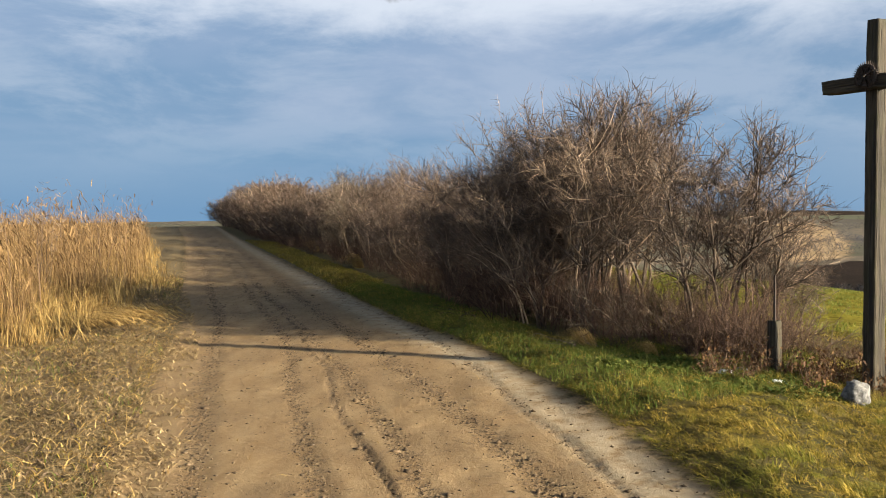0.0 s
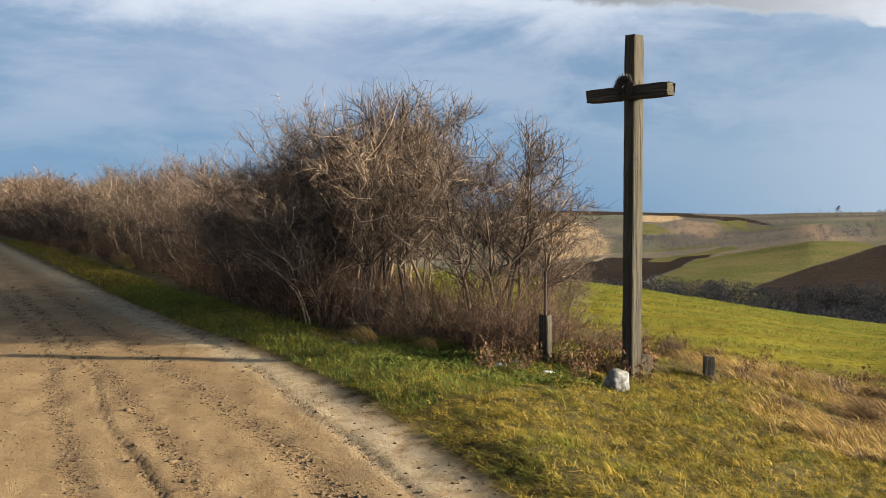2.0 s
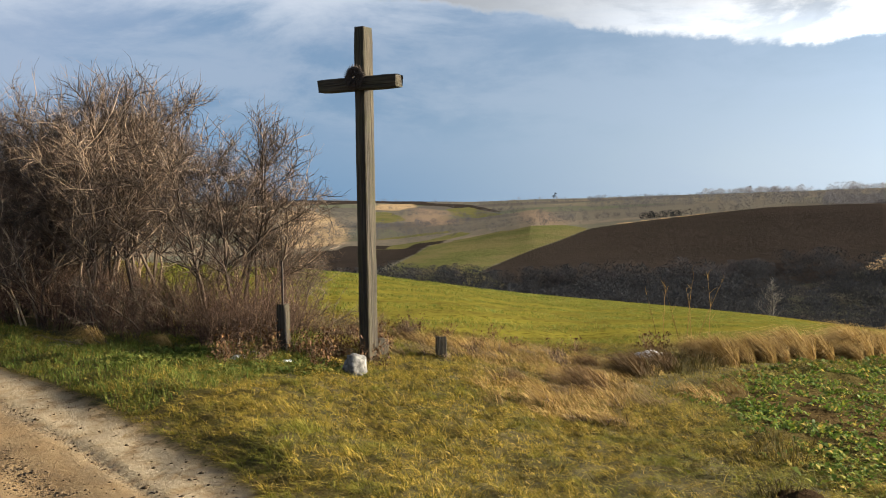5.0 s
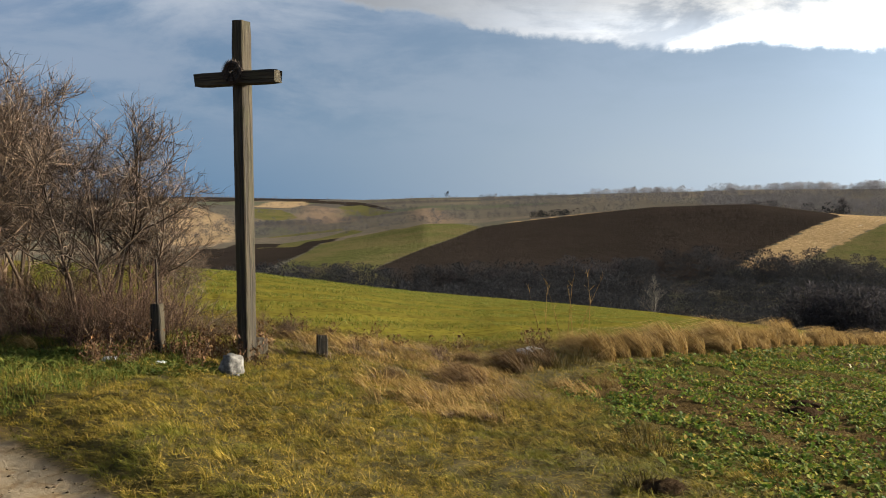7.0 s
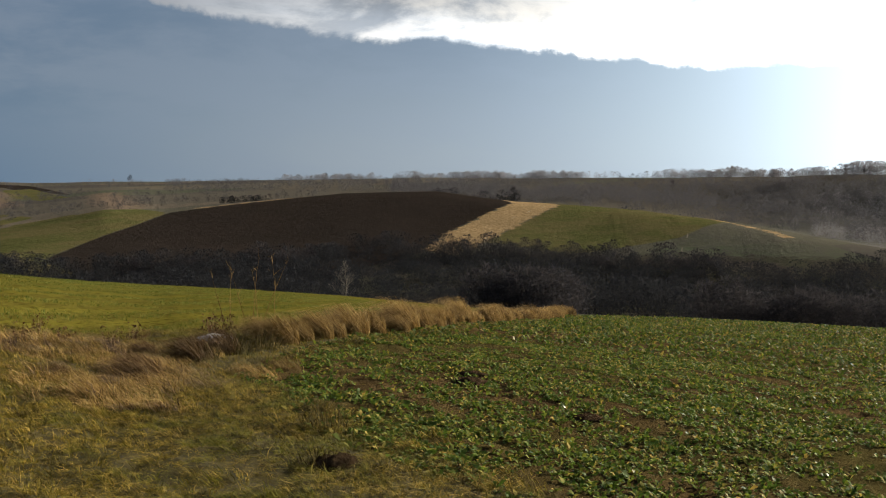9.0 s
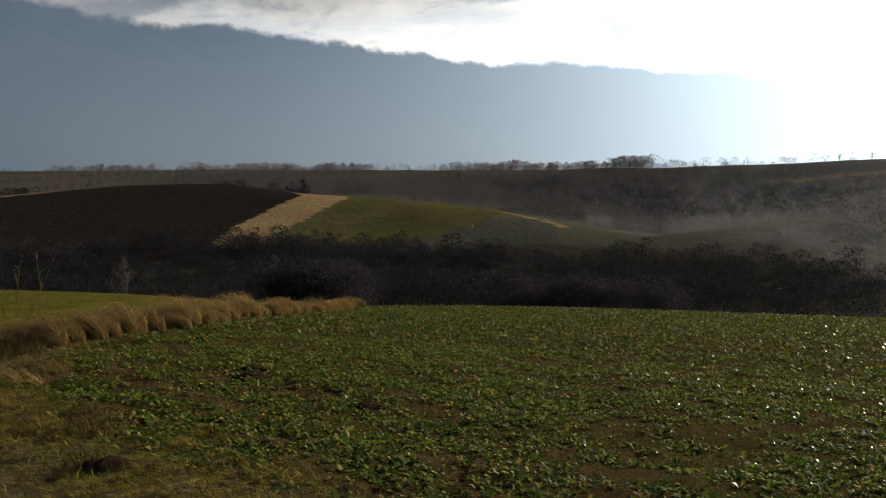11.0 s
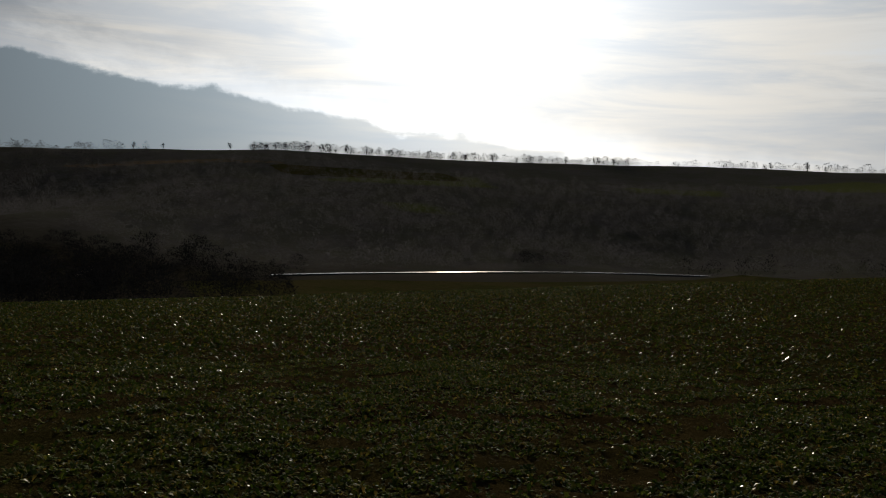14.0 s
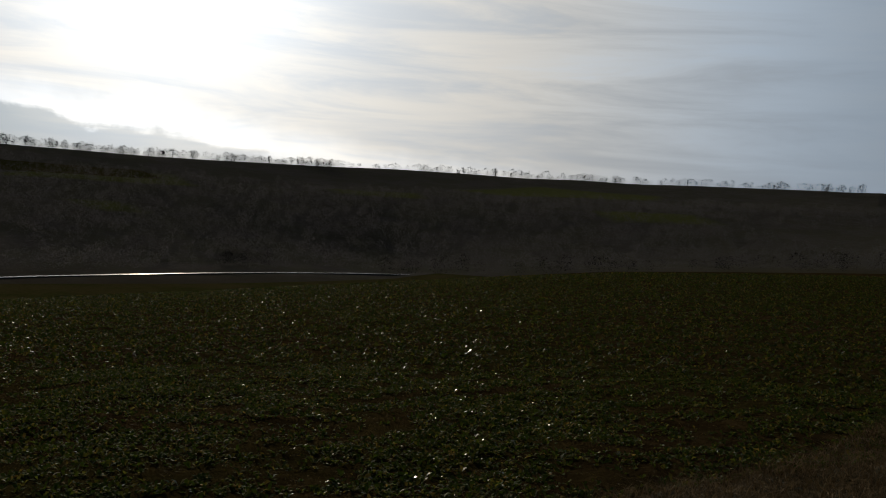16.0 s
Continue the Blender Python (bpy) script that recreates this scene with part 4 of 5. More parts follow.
    ob.matrix_basis = pose(x, y, float(ground_z(x, y)) + s[2] * 0.7, 0, 0, 20)
    return tagged(ob, "pale rough field stone at the foot of the cross", "stone")


field_stone(3.5, 7.15, (0.092, 0.09, 0.115), 8)


# ---------------------------------------------------------------- thicket along the track
def reach(meshes):
    return max(v.co.z for v in meshes[1].vertices) * 0.93


KINDS = [shrub_meshes(11 + k, 3.1, 0.40 + 0.10 * (k % 3), 6, 12, 7, 8, M["bark"], M["sloe"] if k < 3 else M["twig"], 1.0 if k > 2 else 1.15) for k in range(6)]
PALE = shrub_meshes(29, 3.1, 0.55, 8, 10, 8, 6, M["paletwig"], M["paletwig"], 1.5)
LIGHT = [shrub_meshes(31 + k, 3.1, 0.5, 9, 9, 7, 6, M["bark"], M["copper"] if k % 2 else M["sloe"], 2.2) for k in range(3)]
BRUSH = [shrub_meshes(51 + k, 1.5, 0.30, 30, 3, 2, 2, M["bramble"], M["bramble"], 0.6, 0.15) for k in range(3)]
THICKET = "shrubs along the track"
pale = (shrub("shrub", PALE, "straw-coloured bare shrub among darker ones", "shrub", THICKET), reach(PALE))
full = [(shrub("shrub", m, "bare brown willow shrub in the thicket by the track", "shrub", THICKET), reach(m)) for m in KINDS]
lean_ = [(shrub("shrub", m, "bare reddish shrub further along the thicket", "shrub", THICKET), reach(m)) for m in LIGHT]
brush = [(shrub("bramble", m, "low tangle of reddish bramble stems under the shrubs", "bramble", "brambles under the thicket"), reach(m)) for m in BRUSH]
rng = np.random.default_rng(21)
# near side of the thicket, and how high it stands seen over the bearing
EDGE_Y = [8.6, 9.3, 10.7, 13, 19.2, 30, 44, 81, 120]
EDGE_X = [3.4, 2.0, 1.5, 0.8, -0.9, -3.75, -8.3, -19.5, -31]
TOP_B = [-14.9, -13.7, -11.2, -9.5, -7.7, -6.3, -4.8, -1.7, -0.5, 0.6, 2.4, 3.5, 4.6, 6.0, 6.4, 7.8, 9.3, 11.4, 13.6, 14.1, 15.5, 16.3, 17.1, 18.1, 20.7, 21.7, 22.8]
TOP_E = [-0.4, 1.7, 2.5, 2.5, 2.1, 2.6, 4.0, 4.0, 2.9, 3.8, 4.1, 3.6, 4.3, 5.5, 6.4, 7.2, 7.2, 7.9, 7.6, 5.3, 4.8, 3.2, 4.4, 5.0, 3.7, 2.2, -1.2]
count = 0
for row, off in enumerate((0.75, 2.1, 3.8)):
    y = 10.3 + 0.45 * row
    while y < 105:
        x = float(np.interp(y, EDGE_Y, EDGE_X)) + off * float(np.interp(y, [9, 14, 40], [0.8, 1.0, 1.4])) + rng.normal(0, 0.25)
        r, b = math.hypot(x, y), math.degrees(math.atan2(x, y))
        step_ = float(np.interp(y, [10, 20, 50, 100], [1.45, 1.75, 2.4, 3.4])) * rng.uniform(0.65, 1.35)
        if b < 10.6:
            h = 1.6 + r * math.tan(radians(float(np.interp(b, TOP_B, TOP_E)))) - float(ground_z(x, y))
            h *= rng.uniform(0.72, 0.98) * (0.85 if row == 0 else 1.0)
            ob, top = full[3 + count % 3] if b > 3.5 or (b > 2 and rng.uniform() < 0.5) else full[count % 3]
            if -6.6 < b < -4.2:
                ob, top = pale
            if b < -7.5:
                ob, top = lean_[count % 3]
            if b > 3 and row > 0 and rng.uniform() < 0.5:
                y += step_
                continue
            plant(ob, stand(x, y, h / top, rng.uniform(0, 360), 0, rng.normal(-5, 6)))
            count += 1
        y += step_
for k, (b, r) in enumerate(((5.6, 14.0), (7.3, 13.2), (8.6, 13.8), (9.8, 13.0), (10.3, 13.0), (9.2, 15.0), (10.6, 14.6))):
    x, y = r * math.sin(radians(b)), r * math.cos(radians(b))
    h = 1.6 + r * math.tan(radians(float(np.interp(b, TOP_B, TOP_E)))) - float(ground_z(x, y))
    ob, top = full[3 + k % 3]
    plant(ob, stand(x, y, 0.96 * h / top, 47 * k, 0, -4))
y = 9.1
while y < 60:
    for k in range(3):
        x = float(np.interp(y, EDGE_Y, EDGE_X)) + rng.uniform(-0.05, 0.7) + 0.6 * k
        if math.degrees(math.atan2(x, y)) < 22.5:
            plant(brush[count % 3][0], stand(x, y, rng.uniform(0.35, 0.95), rng.uniform(0, 360), 0, rng.normal(0, 8)))
            count += 1
    y += 0.45 if y < 18 else 1.3
slim = shrub_meshes(93, 2.5, 0.24, 7, 13, 8, 8, M["bark"], M["twig"], 0.95, 0.35)
slender = shrub("shrub", slim, "slender open shrub at the thicket's end", "shrub", THICKET)
for k, (x, y, h) in enumerate(((3.3, 9.9, 2.5), (3.65, 10.2, 2.0), (3.95, 9.9, 1.1), (2.55, 12.0, 3.1), (2.75, 12.6, 3.2), (2.25, 11.6, 2.9))):
    plant(slender, stand(x, y, h / reach(slim), 80 * k))
# a fallen-over limb with pale twigs that reaches out of the thicket
limb = shrub_meshes(97, 1.7, 0.6, 4, 7, 5, 4, M["paletwig"], M["paletwig"], 0.9, 0.2)
leaner = shrub("shrub", limb, "low pale branches reaching out of the thicket", "shrub", THICKET)
for k, (x, y, sc, tl) in enumerate(((2.1, 9.9, 0.75, -42), (2.5, 9.7, 0.6, -25), (4.05, 9.5, 0.55, 20))):
    plant(leaner, stand(x, y, sc, 70 * k, 0, tl))

# ---------------------------------------------------------------- grass


TALL_LEFT = [(-5.2, 11.0), (-5.9, 13.6), (-5.7, 16.6), (-6.3, 19.5), (-9.2, 28), (-15.2, 46), (-28.5, 84), (-46, 84), (-34, 40), (-18, 15), (-9.5, 8.8), (-6.4, 9.6)]


q, h, a, rg = clumps_of(TALL_LEFT, 8000, 12.5, 0.06, 34, 0.26, 1.1, 2.35, 301)
v, f = blades(q, h, 0.0065, 0.35, 0.6, (-0.16, 0.08), rg)
stuff("tall_grass", v, f, M["reed"], "tall golden dry grass beside the track", "grass")
keep = rg.uniform(0, 1, len(q)) < 0.5
v, f = blades(q[keep] + rg.normal(0, 0.1, (keep.sum(), 2)) + np.array((-0.12, 0.06)), 0.2, 0.02, 1.3, 0.9, (-0.4, 0.2), rg, 0.0, h[keep] * 0.82)
stuff("grass_plumes", v, f, M["reed"], "feathery seed heads of tall dry grass", "grass")
q, h, a, rg = clumps_of([(-4.5, 11.2), (-4.9, 13.6), (-5.2, 16.6), (-5.8, 19.5), (-8.8, 28), (-15, 46), (-34, 40), (-18, 15), (-9.5, 8.2), (-6.0, 8.8)], 6000, 12.5, 0.05, 22, 0.3, 0.35, 1.0, 311)
v, f = blades(q, h, 0.009, 1.0, 0.9, (-0.1, 0.0), rg)
stuff("matted_grass", v, f, M["straw"], "matted pale straw under the tall grass", "grass")
q = thin_out(scatter(TALL_LEFT, 1500), 12, 0.05)
v, f = blades(q, 2.05, 0.012, 0.25, 0.15)
stuff("dead_weed_stalks", v, f, M["deadweed"], "dark dead weed stalks among tall dry grass", "weed")
dock = []
for k in range(2):
    w_ = Wood(320 + k)
    for s_ in range(4):
        p = np.array((w_.rng.normal(0, 0.1), w_.rng.normal(0, 0.1), -0.05))
        pts, dirs = w_.stem(p, np.array((w_.rng.normal(0.1, 0.15), w_.rng.normal(0, 0.1), 1.0)), w_.rng.uniform(1.7, 2.15), 0.008, 7, 0.0, 0.06)
        for u in range(26):
            i = w_.rng.integers(4, 8)
            w_.twig(pts[i] + w_.rng.normal(0, 0.02, 3), np.array((w_.rng.normal(0, 0.8), w_.rng.normal(0, 0.8), 0.5)), w_.rng.uniform(0.05, 0.2), 0.006)
    e = tagged(new("dead_umbel"), "tall dark dead weed with branching seed heads", "weed", "dead weeds over the tall grass")
    part("stalk", mesh_of("stalk", np.array(w_.v), np.array(w_.f), M["deadweed"]), e)
    tagged(part("seed_heads", mesh_of("seed_heads", np.array(w_.tv), np.array(w_.tf), M["deadweed"]), e), kind="stuff")
    dock.append(e)
for k, (x, y) in enumerate(((-7.9, 13.4), (-7.5, 13.6), (-8.4, 14.2), (-7.1, 13.2), (-9.0, 15.0), (-8.0, 15.6), (-6.8, 15.4), (-7.6, 17.0))):
    plant(dock[k % 2], stand(x, y, 0.9 + 0.05 * (k % 4), 77 * k, 0, 6))
# fallen straw
q = np.stack([rng.normal(-4.3, 0.35, 420), rng.normal(12.6, 0.5, 420)], 1)
v, f = blades(q, 0.13, 0.016, 2.5, 1.0, (-4.0, 0.6), RNG, -0.06)
stuff("fallen_straw", v, f, M["straw"], "heap of pale fallen stalks at the roadside", "straw")

LEFT_VERGE = [(-1.6, 2.0), (-1.75, 4.6), (-2.3, 7.2), (-3.4, 11.5), (-6.0, 21), (-7.2, 21), (-5.2, 12), (-7, 9.6), (-10, 8), (-8, 3), (-5, 1.5)]
q = scatter(LEFT_VERGE, 85000)
q = q[lumps(q[:, 0], q[:, 1], 2.4, 44) + RNG.normal(0, 0.5, len(q)) > -0.5]
v, f = blades(q, 0.085, 0.007, 2.6, 0.9)
stuff("trodden_straw", v, f, M["dull"], "flattened straw and dry grass at the roadside", "grass")
q = scatter(LEFT_VERGE, 9000)
q = q[lumps(q[:, 0], q[:, 1], 1.9, 45) + RNG.normal(0, 0.4, len(q)) > 0.5]
v, f = blades(q, 0.12, 0.006, 0.8, 0.6)
stuff("left_verge_grass", v, f, M["lush"], "sparse green grass among roadside straw", "grass")
q = scatter(LEFT_VERGE, 14000)
q = q[lumps(q[:, 0], q[:, 1], 2.0, 47) + RNG.normal(0, 0.5, len(q)) > -0.1]
v, f = blades(q, 0.09, 0.007, 1.4, 0.9)
stuff("yellow_verge_grass", v, f, M["turf"], "yellowed grass tufts at the roadside", "grass")
q = scatter(LEFT_VERGE, 9000)
v, f = blades(q, 0.055, 0.009, 5.0, 1.0, (1.0, -0.6), RNG, -0.02)
stuff("lying_straw", v, f, M["straw"], "pale broken stalks lying on the roadside", "straw")
LITTER = [(-1.3, 4.2), (-1.7, 6.2), (-2.1, 8.0), (-3.0, 11.4), (-4.9, 17.5), (-6.2, 19), (-5.2, 12), (-6.2, 9.4), (-4.4, 6.0), (-3.0, 4.0)]
q = scatter(LITTER, 1500)
q = q[lumps(q[:, 0], q[:, 1], 1.2, 46) + RNG.normal(0, 0.5, len(q)) > -0.3]
v, f = blades(q, 0.07, 0.010, 3.6, 1.0, (0.3, 0.1), RNG, -0.015)
stuff("broken_reeds", v, f, M["straw"], "long pale broken reeds strewn along the track's edge", "straw")
q = scatter(LITTER, 26000)
q = q[lumps(q[:, 0], q[:, 1], 2.2, 48) + 0.8 * lumps(q[:, 0], q[:, 1], 8.0, 49) + RNG.normal(0, 0.4, len(q)) > 0.1]
v, f = blades(q, 0.045, 0.012, 2.6, 1.1, (0, 0), RNG, 0.0)
stuff("straw_litter", v, f, M["dull"], "matted tan straw litter beside the track", "straw")
q = scatter([(1.5, 8.3), (2.0, 7.6), (2.9, 6.9), (3.6, 6.8), (3.5, 7.6), (3.0, 8.3), (2.2, 9.0)], 2600)
v, f = leaves(q[lumps(q[:, 0], q[:, 1], 3.0, 49) > -0.1], 0.042, 5)
stuff("green_herbs", v, f, M["lush"], "low green nettles and herbs before the cross", "plant")
q = scatter(LEFT_VERGE, 4600)
v, f = blades(q, 0.10, 0.018, 2.4, 1.2)
stuff("dead_leaf_litter", v, f, M["deadweed"], "dark dead stalks lying in roadside straw", "litter")

q = scatter([(4.4, 1.0), (4.6, 4.6), (4.8, 9.4), (7, 9.2), (9, 9.6), (13, 10.6), (20, 12.9), (30, 16), (30, 13.4), (20.4, 10.4), (13.2, 8.1), (9.4, 7.2), (7.2, 6.4), (6.1, 4.4), (5.5, 3.0), (5.4, 1.0)], 60000)
v, f = blades(q, 0.09, 0.008, 1.8, 1.0, (-0.5, 0.4))
stuff("boundary_grass", v, f, M["weed"], "brown and yellow matted grass between the fields", "grass")
VERGE = [(1.85, 1.0), (1.65, 5), (1.3, 7.2), (0.7, 9.6), (-0.4, 12.6), (-2.1, 18.4), (-1.2, 19), (0.8, 13), (1.5, 10.6), (3.2, 8.9), (5.2, 9.2), (5.6, 6.6), (7.0, 6.8), (6.1, 4.9), (5.6, 3.6), (5.3, 1.0)]
q = scatter(VERGE, 120000)
v, f = blades(q, 0.04, 0.006, 2.6, 1.0, (-0.6, 0.4))
stuff("verge_thatch", v, f, M["weed"], "flattened brown and yellow thatch on the verge", "grass")
q, h, a, rg = clumps_of(VERGE, 13000, 30.0, 0.3, 17, 0.035, 0.05, 0.12, 321)
v, f = blades(q, h, 0.005, 1.5, 0.9, (-0.5, 0.35), rg)
stuff("verge_grass", v, f, M["turf"], "short yellow-green winter grass on the verge", "grass")
q = scatter(VERGE, 80000)
v, f = blades(q, 0.045, 0.005, 1.8, 0.9, (-0.4, 0.3))
stuff("low_verge_grass", v, f, M["turf"], "close-cropped yellow-green turf on the verge", "grass")
q = scatter(VERGE, 60000)
patch = lumps(q[:, 0], q[:, 1], 1.3, 51) + np.clip((q[:, 1] - 6.5) / 3, -0.6, 0.7) - np.clip((q[:, 0] - 3.0) / 2.2, -0.3, 1.1)
q = q[patch > 0.3]
v, f = blades(q, 0.11, 0.006, 0.7, 0.6)
stuff("green_grass", v, f, M["lush"], "fresh green grass along the thicket", "grass")
WHEAT_EDGE = [(2.6, 9.0), (2.8, 11.5), (3.6, 13.5), (4.5, 11.8), (5.7, 9.8), (7.2, 9.4), (9.4, 10.0), (9.6, 9.2), (7, 8.4), (5, 8.3), (3.4, 8.5)]
q = scatter(WHEAT_EDGE, 22000)
v, f = blades(q, 0.08, 0.007, 1.4, 0.9, (-0.3, 0.2))
stuff("wheat_edge_grass", v, f, M["weed"], "olive and tan grass along the wheat's edge", "grass")
FAR_VERGE = [(-2.0, 18.2), (-4.9, 28.6), (-10.7, 48.6), (-9.0, 48.6), (-4.0, 30), (-1.1, 19.2)]
q = thin_out(scatter(FAR_VERGE, 34000), 22.0, 0.3)
v, f = blades(q, 0.12, 0.013, 1.0, 0.8)
stuff("far_verge_grass", v, f, M["weed"], "dull green grass strip running on between track and thicket", "grass")
BACK_VERGE = [(2.0, -3), (2.2, -9), (2.7, -20), (5.2, -20), (4.0, -9), (4.2, -6.4), (4.6, -3)]
q = scatter(BACK_VERGE, 34000)
v, f = blades(q, 0.15, 0.008, 1.6, 0.9)
stuff("back_verge_grass", v, f, M["dull"], "dull dry grass between track and field", "grass")


def tuft_mesh(seed, n, h, rad, wind, arch, wd=0.006):
    """A grass tussock whose long blades arch over with the wind."""
    rng = np.random.default_rng(seed)
    a, r = rng.uniform(0, math.tau, n), rad * np.sqrt(rng.uniform(0, 1, n))
    base = np.stack([r * np.cos(a), r * np.sin(a), np.full(n, -0.05)], 1)
    hh = h * rng.uniform(0.3, 1.15, n) * (1 - 0.35 * (r / rad) ** 2)
    d = np.stack([np.cos(a), np.sin(a)], 1) * (0.4 * rng.uniform(0, 1, n))[:, None] + np.array(wind) * rng.uniform(0.6, 1.2, n)[:, None] + rng.normal(0, 0.16, (n, 2))
    s = rng.uniform(0, math.tau, n)
    side = np.stack([np.cos(s), np.sin(s), 0 * s], 1) * (wd * rng.uniform(0.6, 1.4, n) / 2)[:, None]
    at = lambda k, z: base + np.stack([d[:, 0] * hh * k, d[:, 1] * hh * k, hh * z], 1)
    m1, m2, tip = at(0.15, 0.5), at(0.5, 0.85), at(0.5 + arch, 0.85 - 0.25 * arch)
    v = np.stack([base - side, base + side, m1 + side, m1 - side, m2 + side * 0.8, m2 - side * 0.8, tip], 1).reshape(-1, 3)
    k = np.arange(n)[:, None] * 7
    f = np.stack([k + [0, 1, 2], k + [0, 2, 3], k + [3, 2, 4], k + [3, 4, 5], k + [5, 4, 6]], 1).reshape(-1, 3)
    return v, f


def tussock(seed, n, h, rad, wind, arch, mat, label, group, wd=0.006):
    return tagged(new("grass_tussock", mesh_of("grass_tussock", *tuft_mesh(seed, n, h, rad, wind, arch, wd), mat)), label, "grass", group)


WIND = (-0.85, 0.6)
tall = [tussock(60 + k, 760, 0.56 + 0.05 * k, 0.15 + 0.02 * k, WIND, 0.8 + 0.1 * (k % 3), M["straw"], "pale dry tussock bent over by the wind", "tussocks on the field boundary", 0.007) for k in range(4)]
line_x, line_y = [6.6, 9.0, 13.2, 20.4, 30, 42], [7.1, 7.95, 8.8, 11.0, 14.2, 19.0]
x = 9.25
while x < 43:
    for k in range(2):
        yy = float(np.interp(x, line_x, line_y)) + rng.normal(0.5 * k, 0.08)
        if rng.uniform() < (0.95, 0.6)[k] and not (8.3 < x < 9.1 and yy > 8.2):
            plant(tall[rng.integers(0, 4)], stand(x + rng.normal(0, 0.08) + 0.25 * k, yy, (0.62 + 0.5 * rng.uniform()) * (1.0, 0.8)[k], rng.uniform(-14, 14), 0.02))
            count += 1
    x += float(np.interp(x, [8, 14, 40], [0.40, 0.48, 0.8])) * rng.uniform(0.6, 1.4)
for x, y, sc in ((1.75, 9.55, 0.5), (2.3, 9.0, 0.35), (-2.2, 25.0, 0.9), (-5.0, 36.0, 1.1)):
    plant(tall[0], stand(x, y, sc, 0, 0.02))
# old tussocks before the row, and swept tawny grass beside the cross
dun = [tussock(66 + k, 620, 0.42, 0.17, WIND, 0.9, M["reed"], "brown old tussock with a dark hollow side", "old tussocks by the field", 0.007) for k in range(2)]
for k, (x, y, sc) in enumerate(((5.75, 6.6, 0.75), (6.0, 6.75, 0.85), (6.15, 7.1, 0.7), (7.1, 7.4, 0.8), (7.35, 7.55, 0.85), (7.9, 7.75, 0.9), (8.2, 7.95, 0.85), (6.9, 7.9, 0.6), (5.2, 7.0, 0.5))):
    plant(dun[k % 2], stand(x, y, sc, 12 * (k % 3) - 12, 0.02))
low = [tussock(70 + k, 200, 0.28 + 0.03 * k, 0.24, (-0.9, 0.7), 0.9, M["straw"] if k % 2 else M["dull"], "low dull dry tussock among weeds", "low tussocks near the cross") for k in range(4)]
for k in range(70):
    x = rng.uniform(4.2, 7.6)
    y = rng.uniform(6.0, 8.9)
    if y < 5.2 + (x - 4.2) * 0.35 or math.hypot(x - CROSS[0], y - CROSS[1]) < 0.35 or math.hypot(x - 4.5, y - 7.2) < 0.75:
        continue
    plant(low[k % 4], stand(x, y, rng.uniform(0.35, 0.75), rng.uniform(-40, 40), 0.02))
tv, tf, at = [], [], 0
for k in range(520):
    x, y = rng.uniform(1.9, 6.4), rng.uniform(2.0, 8.4)
    if y > 9.2 - x * 0.15 or y < (x - 5.0) * 2.2 + 1.0 or x < float(np.interp(y, ROAD_Y, ROAD_R)) + 0.25:
        continue
    v, f = tuft_mesh(800 + k, 130, 0.13, 0.15, (-0.7, 0.5), 0.9, 0.0045)
    v = v * (0.4 + 0.7 * rng.uniform() ** 2) + np.array((x, y, float(ground_z(x, y))))
    tv.append(v), tf.append(f + at)
    at += len(v)
stuff("verge_tufts", np.vstack(tv), np.vstack(tf), M["turf"], "small gold and green grass tufts on the verge", "grass")
dark_t = [tussock(90 + k, 200, 0.27, 0.18, (-0.2, 0.15), 0.8, M["darkgrass"], "dark rushy tussock at the field's edge", "dark tussocks at the field") for k in range(2)]
for k, (x, y, s) in enumerate(((5.66, 4.3, 1.0), (4.8, 3.6, 0.8), (6.1, 4.7, 0.6), (8.7, 7.9, 1.2), (8.0, 7.7, 1.3), (7.3, 7.5, 1.1))):
    plant(dark_t[k % 2], stand(x, y, s, 50 * k, 0.02))

# ---------------------------------------------------------------- weeds and leaves at the foot of the cross


def dead_plant(seed, h, stalks):
    """Upright dead stalks with curled brown leaves."""
    w_ = Wood(seed)
    rg = w_.rng
    lv, lf = [], []
    for s in range(stalks):
        a = rg.uniform(0, math.tau)
        p = np.array((math.cos(a), math.sin(a), 0)) * rg.uniform(0, 0.14)
        pts, dirs = w_.stem(p, np.array((math.cos(a) * 0.25, math.sin(a) * 0.25, 1.0)), h * rg.uniform(0.5, 1.0), 0.005, 4, 0.0, 0.15)
        for k in range(9):
            i = rg.integers(1, 5)
            c = pts[i] + rg.normal(0, 0.02, 3)
            u = rg.normal(0, 1, 3)
            u /= np.linalg.norm(u)
            t = np.cross(u, rg.normal(0, 1, 3))
            t /= np.linalg.norm(t)
            L = rg.uniform(0.03, 0.075)
            b = len(lv)
            lv += [c, c + u * L * 0.5 + t * L * 0.3, c + u * L + np.array((0, 0, -0.4 * L)), c + u * L * 0.5 - t * L * 0.3]
            lf += [(b, b + 1, b + 2), (b, b + 2, b + 3)]
    return mesh_of("stalk", np.array(w_.v), np.array(w_.f), M["deadweed"]), mesh_of("foliage", np.array(lv), np.array(lf), M["leaf"])


weeds = []
for k in range(3):
    ms_, ml_ = dead_plant(100 + k, 0.5, 9)
    e = tagged(new("withered_plant"), "withered plant with curled dark brown leaves", "plant", "withered plants by the cross")
    part("stalk", ms_, e)
    part("foliage", ml_, e)
    weeds.append(e)
for k in range(40):
    a, d = rng.uniform(0, math.tau), rng.uniform(0.15, 1.15)
    x, y = CROSS[0] - 0.45 + d * 0.95 * math.cos(a), CROSS[1] + 0.2 + d * 0.5 * math.sin(a)
    plant(weeds[k % 3], stand(x, y, rng.uniform(0.35, 0.75), rng.uniform(0, 360)))
for k in range(16):
    x = rng.uniform(5.4, 9.5)
